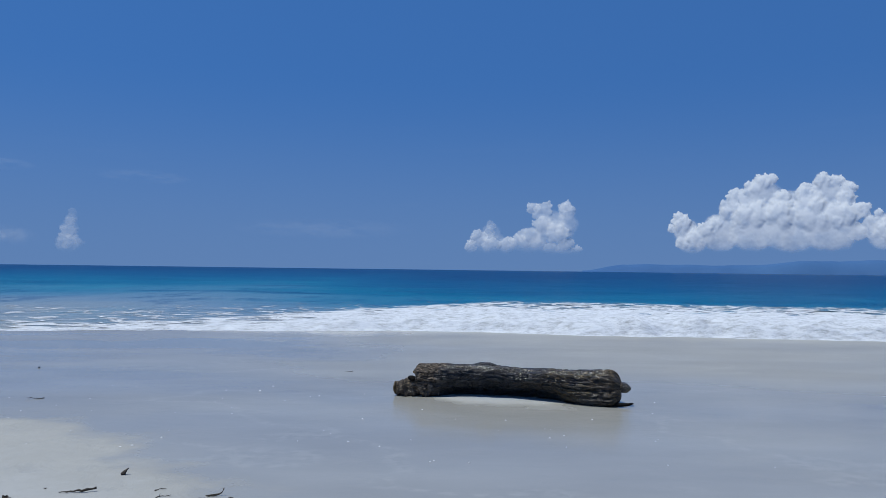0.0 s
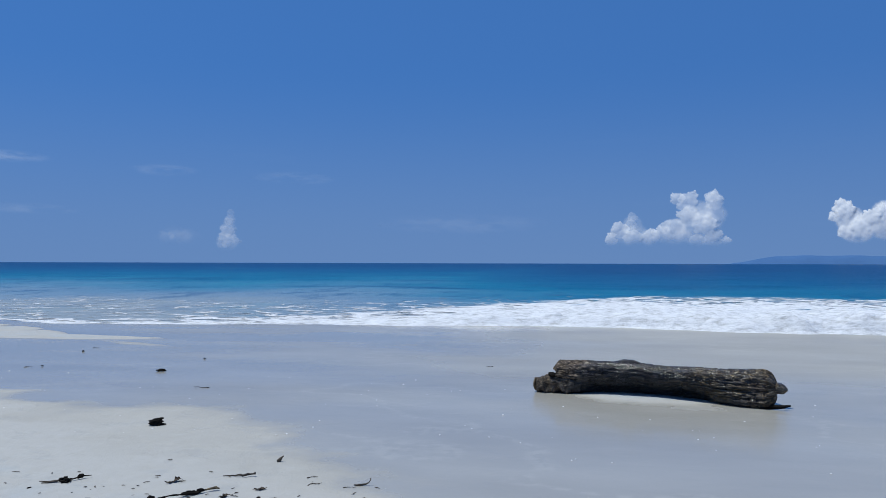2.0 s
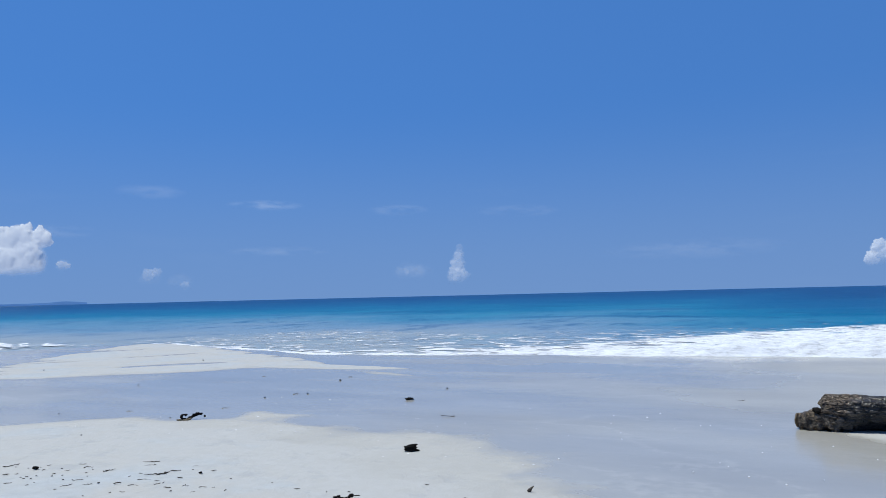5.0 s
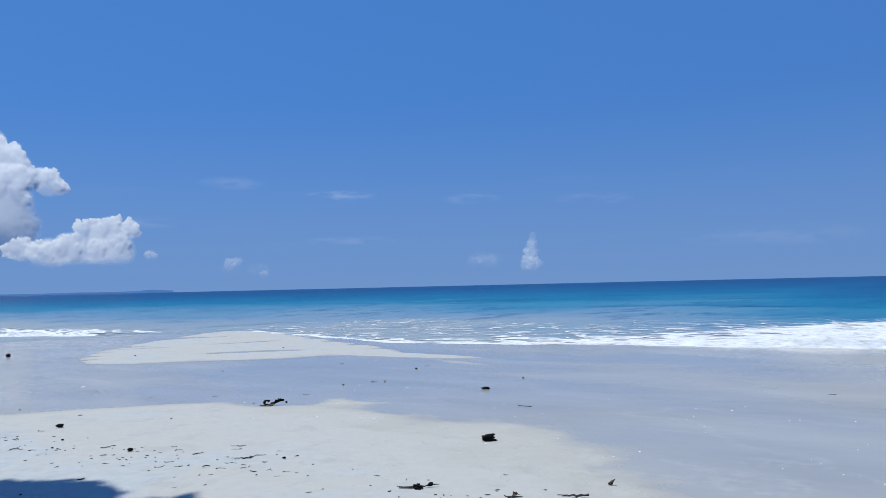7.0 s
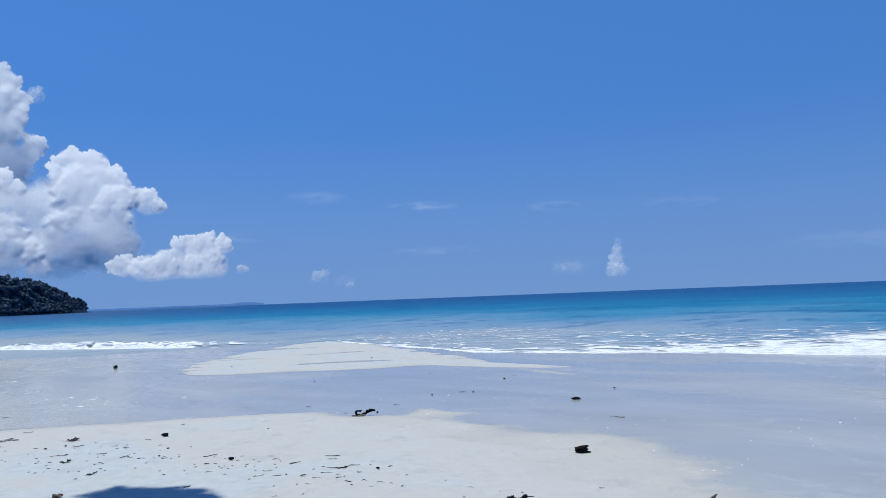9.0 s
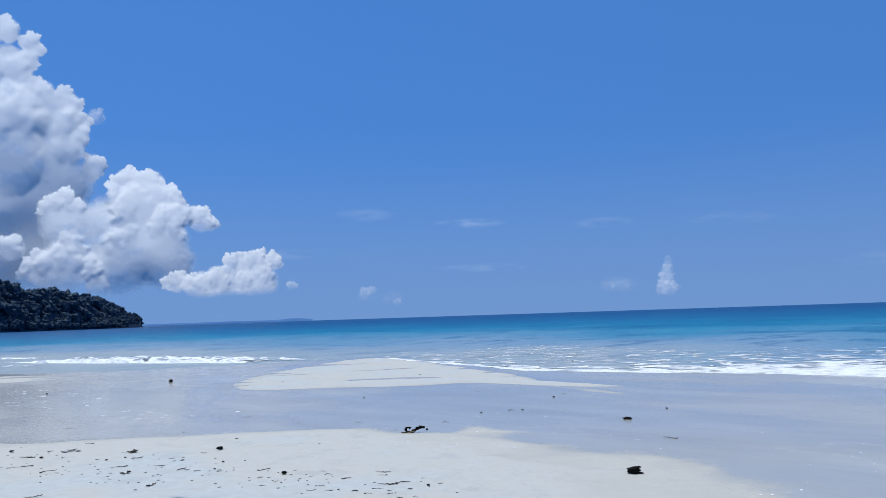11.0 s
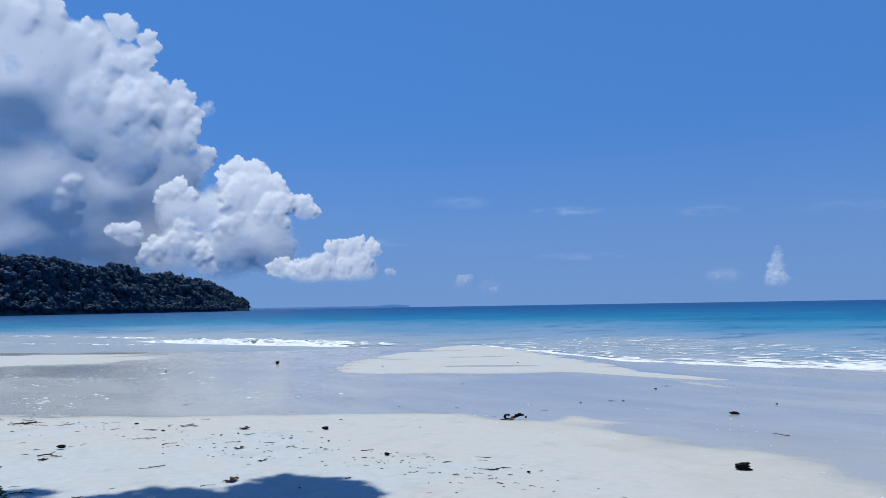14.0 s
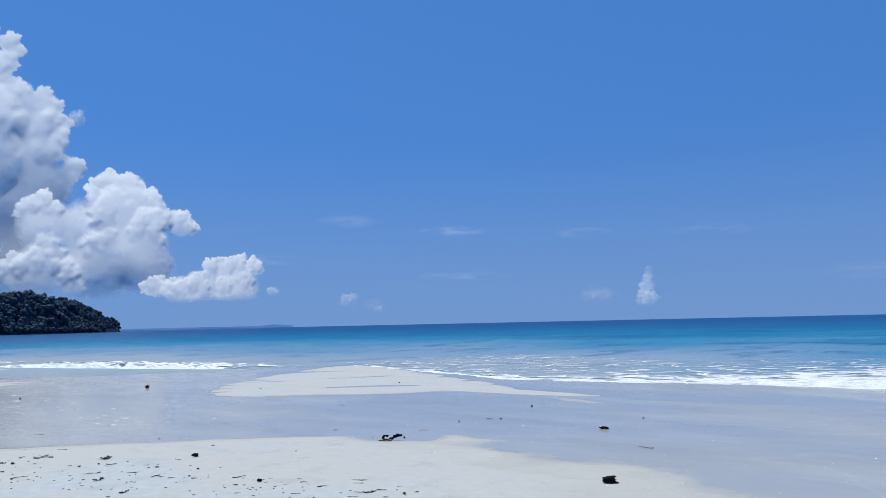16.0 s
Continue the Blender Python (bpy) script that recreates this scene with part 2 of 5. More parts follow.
def mat_foam():
    """Sea foam, thinning out into lace."""
    m, n, l, b = start("sea_foam", 0.75, 0.2)
    a = n.new("ShaderNodeAttribute")
    a.attribute_name = "cover"
    lace = tex_noise(n, l, 2.2, 9, (0.38, 0.6, 1), 0.70)
    c = n.new("ShaderNodeTexCoord")
    bent = n.new("ShaderNodeVectorMath")
    bent.operation = "MULTIPLY_ADD"
    wander = n.new("ShaderNodeTexNoise")
    wander.inputs["Scale"].default_value, wander.inputs["Detail"].default_value = 0.9, 5
    l.new(c.outputs["Object"], wander.inputs["Vector"])
    l.new(wander.outputs["Color"], bent.inputs[0])
    bent.inputs[1].default_value = (2.2, 2.2, 0)
    l.new(c.outputs["Object"], bent.inputs[2])
    flat = n.new("ShaderNodeMapping")
    flat.inputs["Scale"].default_value = (0.45, 0.75, 0)
    l.new(bent.outputs[0], flat.inputs[0])
    cells = n.new("ShaderNodeTexVoronoi")
    cells.feature = "DISTANCE_TO_EDGE"
    cells.inputs["Scale"].default_value = 1.5
    l.new(flat.outputs[0], cells.inputs["Vector"])
    strands = rng(n, l, cells.outputs["Distance"], 0.13, 0.0, 0.0, 0.55)
    keep = maths(n, l, "ADD", a.outputs["Fac"], maths(n, l, "MULTIPLY", maths(n, l, "SUBTRACT", lace, 0.54), 2.2))
    keep = maths(n, l, "ADD", keep, maths(n, l, "SUBTRACT", strands, 0.12))
    l.new(rng(n, l, keep, 0.38, 0.84), b.inputs["Alpha"])
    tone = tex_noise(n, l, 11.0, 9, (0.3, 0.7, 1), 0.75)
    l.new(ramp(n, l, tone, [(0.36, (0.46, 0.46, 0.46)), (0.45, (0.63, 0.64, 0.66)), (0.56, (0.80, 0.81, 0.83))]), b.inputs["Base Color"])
    bump(n, l, b, tone, 0.8, 0.10)
    return m


def mat_bark():
    """Old driftwood, soaked: nearly black where wet, grey brown where it has dried, cracked all over."""
    m, n, l, b = start("driftwood_bark", 0.5, 0.4)
    c = n.new("ShaderNodeTexCoord")
    at = n.new("ShaderNodeSeparateXYZ")
    l.new(c.outputs["Object"], at.inputs[0])
    fibre = tex_noise(n, l, 9, 9, (1.4, 5, 5), 0.72)
    fine = tex_noise(n, l, 26, 5, (1.0, 3.2, 3.2), 0.65)
    blot = tex_noise(n, l, 3.2, 5)
    moss = tex_noise(n, l, 4.5, 6)
    gap = tex_noise(n, l, 15, 3, (1.0, 4.5, 4.5), 0.5)
    gap = maths(n, l, "ABSOLUTE", maths(n, l, "SUBTRACT", gap, 0.5), 0.0)
    cracks = rng(n, l, gap, 0.035, 0.0)
    dry = ramp(n, l, fibre, [(0.38, (0.028, 0.019, 0.013)), (0.49, (0.13, 0.095, 0.068)), (0.62, (0.36, 0.285, 0.215))])
    wet = ramp(n, l, fibre, [(0.40, (0.006, 0.005, 0.005)), (0.52, (0.019, 0.013, 0.008)), (0.66, (0.070, 0.046, 0.026))])
    olive = ramp(n, l, fibre, [(0.38, (0.014, 0.009, 0.004)), (0.50, (0.070, 0.045, 0.017)), (0.64, (0.27, 0.185, 0.072))])
    soaked = maths(n, l, "MULTIPLY", rng(n, l, at.outputs["X"], 0.25, 0.85, 0.05, 1.0), rng(n, l, at.outputs["X"], 2.5, 1.8, 0.45, 1.0))
    soaked = maths(n, l, "ADD", soaked, rng(n, l, blot, 0.35, 0.65, -0.35, 0.35, "LINEAR"))
    col = blend(n, l, rng(n, l, soaked, 0.3, 0.7), dry, wet)
    stain = maths(n, l, "ADD", rng(n, l, at.outputs["X"], 1.2, 1.9, 0.0, 0.95), rng(n, l, at.outputs["X"], 0.5, 0.1, 0.0, 0.45))
    col = blend(n, l, maths(n, l, "MULTIPLY", stain, rng(n, l, moss, 0.36, 0.6)), col, olive)
    col = blend(n, l, rng(n, l, fine, 0.50, 0.40, 0, 0.7), col, (0.006, 0.005, 0.004))
    col = blend(n, l, maths(n, l, "MULTIPLY", cracks, 0.85), col, (0.004, 0.003, 0.003))
    l.new(col, b.inputs["Base Color"])
    l.new(rng(n, l, soaked, 0.2, 0.8, 0.65, 0.35), b.inputs["Roughness"])
    l.new(rng(n, l, soaked, 0.2, 0.7, 0.05, 1.0), b.inputs["Coat Weight"])
    b.inputs["Coat Roughness"].default_value = 0.18
    relief = maths(n, l, "ADD", fibre, maths(n, l, "MULTIPLY", fine, 0.7))
    relief = maths(n, l, "SUBTRACT", relief, maths(n, l, "MULTIPLY", cracks, 0.5))
    bump(n, l, b, relief, 0.9, 0.02)
    skin = n.new("ShaderNodeBump")
    skin.inputs["Strength"].default_value, skin.inputs["Distance"].default_value = 1.0, 0.028
    l.new(maths(n, l, "ADD", tex_noise(n, l, 26, 3, (0.9, 1.8, 1.8), 0.55), maths(n, l, "MULTIPLY", fine, 0.5)), skin.inputs["Height"])
    l.new(skin.outputs[0], b.inputs["Coat Normal"])
    return m


def mat_plain(name, dark, light, scale=12, rough=0.75, relief=0.4, stretch=None, spec=0.4):
    m, n, l, b = start(name, rough, spec)
    t = tex_noise(n, l, scale, 6, stretch)
    o = n.new("ShaderNodeObjectInfo")
    col = ramp(n, l, t, [(0.3, dark), (0.7, light)])
    col = blend(n, l, rng(n, l, o.outputs["Random"], 0, 1, 0, 0.5, "LINEAR"), col, tuple(0.6 * v for v in dark))
    l.new(col, b.inputs["Base Color"])
    bump(n, l, b, t, relief, 0.02)
    return m


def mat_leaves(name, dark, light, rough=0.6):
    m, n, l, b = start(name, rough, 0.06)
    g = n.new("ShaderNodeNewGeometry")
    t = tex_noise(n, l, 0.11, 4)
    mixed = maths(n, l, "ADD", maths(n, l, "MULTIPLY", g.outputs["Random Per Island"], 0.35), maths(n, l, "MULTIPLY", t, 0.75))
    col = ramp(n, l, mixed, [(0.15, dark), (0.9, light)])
    l.new(col, b.inputs["Base Color"])
    leaf = n.new("ShaderNodeBsdfTranslucent")
    l.new(col, leaf.inputs["Color"])
    mix = n.new("ShaderNodeMixShader")
    mix.inputs["Fac"].default_value = 0.5
    l.new(b.outputs[0], mix.inputs[1])
    l.new(leaf.outputs[0], mix.inputs[2])
    out = next(q for q in n if q.type == "OUTPUT_MATERIAL")
    l.new(mix.outputs[0], out.inputs["Surface"])
    return m


def mat_cloud():
    """Water cloud: its normals are leant upwards, which stands in for light spreading inside it."""
    m, n, l, b = start("cloud", 1.0, 0.0)
    g = n.new("ShaderNodeAttribute")
    g.attribute_name = "facing"
    s = n.new("ShaderNodeVectorMath")
    s.operation = "ADD"
    s.inputs[1].default_value = (0, 0, 0.6)
    l.new(g.outputs["Vector"], s.inputs[0])
    u = n.new("ShaderNodeVectorMath")
    u.operation = "NORMALIZE"
    l.new(s.outputs[0], u.inputs[0])
    near = n.new("ShaderNodeBsdfDiffuse")
    near.inputs["Color"].default_value = (0.80, 0.80, 0.80, 1)
    l.new(u.outputs[0], near.inputs["Normal"])
    through_it = n.new("ShaderNodeBsdfTranslucent")
    through_it.inputs["Color"].default_value = (0.78, 0.79, 0.80, 1)
    spread_light = n.new("ShaderNodeMixShader")
    spread_light.inputs["Fac"].default_value = 0.3
    l.new(near.outputs[0], spread_light.inputs[1])
    l.new(through_it.outputs[0], spread_light.inputs[2])
    a = n.new("ShaderNodeAttribute")
    a.attribute_name = "cover"
    clear = n.new("ShaderNodeBsdfTransparent")
    mix = n.new("ShaderNodeMixShader")
    l.new(a.outputs["Fac"], mix.inputs["Fac"])
    l.new(clear.outputs[0], mix.inputs[1])
    l.new(spread_light.outputs[0], mix.inputs[2])
    out = next(q for q in n if q.type == "OUTPUT_MATERIAL")
    n.remove(b)
    l.new(mix.outputs[0], out.inputs["Surface"])
    return m


SAND, SEA, FOAM, BARK, CLOUD = mat_sand(), mat_sea(), mat_foam(), mat_bark(), mat_cloud()
WOOD = mat_plain("grey_stick", (0.025, 0.019, 0.014), (0.12, 0.095, 0.07), 25, 0.8, 0.5, (1, 6, 6))
HUSK = mat_plain("black_husk", (0.004, 0.0035, 0.003), (0.02, 0.016, 0.013), 18, 0.9, 0.8, None, 0.12)
RAW = mat_plain("broken_wood", (0.05, 0.035, 0.02), (0.26, 0.19, 0.10), 14, 0.7, 0.8, (4, 1, 1))
CORAL = mat_plain("bleached_coral", (0.42, 0.39, 0.34), (0.66, 0.64, 0.60), 20, 0.85, 0.5)
DRYLEAF = mat_plain("dry_leaf", (0.012, 0.008, 0.006), (0.17, 0.115, 0.075), 45, 0.7, 0.3)
# the headland's trees: distance haze is mixed into the green as blue grey
FOREST = mat_leaves("hazed_forest_leaves", (0.070, 0.100, 0.150), (0.100, 0.145, 0.182))
GREEN = mat_leaves("shrub_leaves", (0.05, 0.13, 0.02), (0.14, 0.26, 0.05), 0.45)
# its rock is tinted with the same haze blue
ROCK = mat_plain("hazed_rock", (0.03, 0.04, 0.058), (0.06, 0.075, 0.095), 0.3, 0.9, 0.8)
# far hills: the blue of distance haze is put into their base colour
FAR = mat_plain("haze_blue_land", (0.062, 0.135, 0.29), (0.08, 0.165, 0.335), 0.004, 1.0, 0.2, None, 0.0)

# ---- the beach: one sheet of sand, falling away under the sea ----
SHORE_X = [-400, -120, -40, -30, -25, -23.5, -22.3, -21, -17.5, -12.4, -9, -6, 0, 4, 9.3, 20, 60, 400]
SHORE_Y = [-200, -40, -1, 6.5, 11, 13.5, 17, 18.2, 17.5, 15.8, 16, 16.8, 17.2, 16.5, 15.9, 14.2, 7, -60]
BERM_X = [-60, -20, -12.6, -11, -9.7, -8.9, -7.8, -6.4, -5, -4, -3, -2, -1, 0, 1.4, 3, 7, 60]
BERM_Y = [-16, -5, 1.7, 3.1, 4.3, 5.2, 6.4, 6.8, 6.8, 6.4, 5.85, 5.05, 4.3, 3.7, 3.5, 3.4, 3.2, 0]
# the sandbank off the beach: its two sides, row by row
BANK_Y = [8.9, 9.3, 10.2, 11.2, 12.3, 12.5, 12.9, 13.2, 14.4, 15.2, 16.2, 17.3, 18.3]
BANK_L = [-15.0, -16.2, -17.2, -18.0, -18.8, -18.9, -19.2, -19.4, -20.1, -20.5, -21.0, -21.6, -21.8]
BANK_R = [-14.2, -13.4, -12.6, -11.5, -10.6, -8.0, -7.3, -9.6, -11.2, -13.0, -15.0, -17.2, -19.4]
# runnels across it: from, to and half width
GROOVES = [(-14.5, 11.3, -12.3, 13.3, 0.32), (-16.7, 13.2, -15.5, 15.3, 0.24), (-17.6, 11.4, -16.6, 12.7, 0.2), (-20.4, 13.7, -18.7, 16.1, 0.3)]


def shore(x):
    x = np.asarray(x, float)
    return sum(np.interp(x + d, SHORE_X, SHORE_Y) for d in (-0.8, -0.4, 0, 0.4, 0.8)) / 5 + 0.25 * noise3(x * 0.35, 3.3)


def oval(x, y, cx, cy, dx, dy, a, b):
    """How far inside an oval on the plan, from 1 in its middle to 0 at its rim and below 0 outside."""
    k = math.hypot(dx, dy)
    u, v = ((x - cx) * dx + (y - cy) * dy) / k / a, (-(x - cx) * dy + (y - cy) * dx) / k / b
    return 1 - np.sqrt(u * u + v * v)


def ground(x, y):
    x, y = np.asarray(x, float), np.asarray(y, float)
    u = y - shore(x)
    off = np.clip(u, 0, None)
    z = 0.002 * smooth(0, 8, -u) - 0.055 * off / (1 + 0.004 * off)
    along = fbm(x * 0.35 + y * 0.3, (y * 0.8 - x * 0.55) * 1.6, 0, 4, 9)
    wob = 0.45 * fbm(x * 0.45, y * 0.6, 0, 5, 5) + 0.5 * along + 0.8 * fbm(x * 0.8, y * 1.5, 0, 4, 23) * smooth(-9.5, -5.5, x)
    d = np.interp(x, BERM_X, BERM_Y) - y + wob
    soft = 0.6 + 1.3 * smooth(-7, -3, x)
    z = z + 0.022 * smooth(-soft, soft, d) + 0.006 * smooth(1, 5, d)
    rills = noise3((x * 0.64 + y * 0.77) * 0.22 + 2.3, (y * 0.64 - x * 0.77) * 2.0, 0, 17)
    side = np.minimum(x - np.interp(y, BANK_Y, BANK_L), np.interp(y, BANK_Y, BANK_R) - x) / 1.9 - 0.07
    side = np.where((y < 8.7) | (y > 18.6), -1, side)
    bar = np.maximum(np.minimum(side, 0.6), oval(x, y, -27.4, 2.8, 0.55, 0.83, 7.2, 3.3))
    for x0, y0, x1, y1, w in GROOVES:
        bar = bar - 0.75 * smooth(-0.3, 0.6, oval(x + 0.15 * along, y, (x0 + x1) / 2, (y0 + y1) / 2, x1 - x0, y1 - y0, math.hypot(x1 - x0, y1 - y0) / 2, w) + 0.5 * along)
    z = z + 0.025 * smooth(-0.08, 0.36, bar + 0.14 * along - 0.36 * smooth(0.22, 0.5, rills + 0.4 * along)) * (u < 3)
    z = z + 0.008 * smooth(-0.2, 0.5, oval(x, y, -8.1, 12.07, 0.95, -0.3, 1.8, 0.18) + 0.4 * along)
    z = z + 0.007 * smooth(0, 0.5, oval(x, y, 0.85, 7.95, 0.97, -0.22, 1.35, 0.4)) + 0.026 * smooth(0.1, 0.8, oval(x, y, 0.62, 8.25, 0.974, -0.225, 1.05, 0.42))
    z = z + 0.006 * fbm(x * 1.3, y * 1.3, 0, 3, 2) * smooth(0.015, 0.03, z)
    return z


GX, GY = np.meshgrid(spread(-30, 13, 0.11, -4900, 4900), spread(-2, 20, 0.11, -4900, 4900), indexing="ij")
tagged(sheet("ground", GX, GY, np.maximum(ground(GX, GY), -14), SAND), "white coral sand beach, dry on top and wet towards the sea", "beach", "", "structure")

# ---- the sea ----
def sea_level(x, y):
    near = smooth(4, 25, y - shore(x))
    swell = 0.10 * near * (noise3(x * 0.08, y * 0.22, 0, 3) + 0.5 * noise3(x * 0.25, y * 0.6, 0, 4)) * smooth(1500, 200, np.hypot(x, y))
    return -0.012 + swell + 0.01 * near


def breaker(x):
    """The height of the broken wave along the shore."""
    return 0.006 + np.interp(x, [-12, -6, -3, 1], [0, 0.03, 0.12, 0.27])


def slope_of(out):
    """Its profile: a short steep front and a long back."""
    return smooth(0, 0.45, out) * np.exp(-np.clip(out - 0.45, 0, None) / 8.0)


SX, SY = np.meshgrid(spread(-60, 40, 0.3, -4900, 4900, 1.12), spread(2, 50, 0.22, -150, 4900, 1.1), indexing="ij")
tagged(sheet("sea", SX, SY, sea_level(SX, SY) + 0.85 * breaker(SX) * slope_of(SY - shore(SX) - 0.5) * (SX < 47), SEA), "blue sea, milky in the shallows and turquoise further out", "sea", "", "structure")


def surf(name, x0, x1, step, line, depth, height, cover, label):
    """A band of broken water: line(x) is its landward edge, depth(x) its width, height(x) of its front; cover(x, v) its thickness of foam."""
    xs = np.arange(x0, x1, step)
    vs = np.linspace(0, 1, 90) ** 1.5
    X, V = np.meshgrid(xs, vs, indexing="ij")
    Y = line(X) + V * depth(X) + 0.25 * fbm(X * 0.9, V * 2, 0, 4, 21) * (1 - V)
    out = V * depth(X)
    front = slope_of(out)
    rough = fbm(X * 1.4, Y * 2.2, 0, 6, 31)
    z = np.maximum(ground(X, Y), sea_level(X, Y)) + 0.001 + 0.008 * smooth(0, 0.4, out) + height(X) * (front * (1 + 0.7 * rough) + 0.3 * np.abs(rough) * smooth(0, 0.5, out) * np.exp(-out / 7))
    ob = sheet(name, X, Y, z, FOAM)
    att = ob.data.attributes.new("cover", "FLOAT", "POINT")
    att.data.foreach_set("value", cover(X, out).astype(np.float32).ravel())
    return tagged(ob, label, "surf", "", "stuff")


def bore(x):
    """How far out the thick foam of the last breaker reaches."""
    return np.interp(x, [-14, -9, -6, -3, 2, 12, 48], [0.8, 2.4, 3.6, 7.5, 15.5, 15.5, 14.5]) + 0.5 * noise3(x * 0.5, 8.8)


surf("surf_foam", -26, 48, 0.09, shore,
     lambda x: 10 + 7 * smooth(-13, 1, x), breaker,
     lambda x, o: (0.30 + 0.10 * smooth(-13, -4, x)) * smooth(13.5, 6.5, o) * smooth(-25, -20, x)
     + (0.50 + 0.45 * smooth(-7, 0, x) + (0.1 + 0.2 * smooth(-6, -2, x)) * smooth(1.6, 0.2, o)) * smooth(1.12, 0.92, o / bore(x)) * smooth(-16, -11, x) * (1 - 0.32 * smooth(0.15, 0.5, o / bore(x))),
     "white foaming surf running up the wet sand")
surf("surf_foam", -40, -23, 0.1, lambda x: np.interp(x, [-40, -37, -25, -23], [10.6, 11.2, 14.8, 15.2]),
     lambda x: 3.4 + 0 * x, lambda x: 0.13 * smooth(-38, -33, x) * smooth(-23, -28, x) + 0.01,
     lambda x, o: (0.2 + 0.55 * smooth(-39, -33, x) * smooth(-23, -26, x) + 0.3 * smooth(0.5, 0.1, o)) * (1 - 1.0 * smooth(1.6, 3.4, o)),
     "small white breaking wave off the sandbank")
surf("foam_line", -60, -40, 0.1, lambda x: np.interp(x, [-60, -49, -40], [6.4, 10.7, 13.2]),
     lambda x: 1.4 + 0 * x, lambda x: 0.03 + 0 * x, lambda x, o: (0.55 + 0.35 * noise3(x * 0.25, 1.7)) * (1 - smooth(0.4, 1.4, o)),
     "thin broken line of foam on the shallows")
surf("foam_line", -46, -33, 0.1, lambda x: np.interp(x, [-46, -43, -34, -33], [5, 6, 10.2, 10.6]),
     lambda x: 1.0 + 0 * x, lambda x: 0.02 + 0 * x, lambda x, o: (0.45 + 0.4 * noise3(x * 0.35, 4.7)) * (1 - smooth(0.3, 1.0, o)),
     "thin broken line of foam on the shallows")
surf("foam_line", -20, -3, 0.05, lambda x: shore(x) - 0.15,
     lambda x: 0.5 + 0 * x, lambda x: 0.02 + 0 * x, lambda x, o: 0.95 * (1 - smooth(0.18, 0.5, o)),
     "thin white foam line at the water's edge")


# ---- clouds ----
def trim(ob):
    """Cut away what holds no cloud."""
    bm = bmesh.new()
    bm.from_mesh(ob.data)
    lay = bm.verts.layers.float["cover"]
    bmesh.ops.delete(bm, geom=[v for v in bm.verts if v[lay] <= 0.001 and all(w.other_vert(v)[lay] <= 0.001 for w in v.link_edges)], context="VERTS")
    bm.to_mesh(ob.data)
    bm.free()


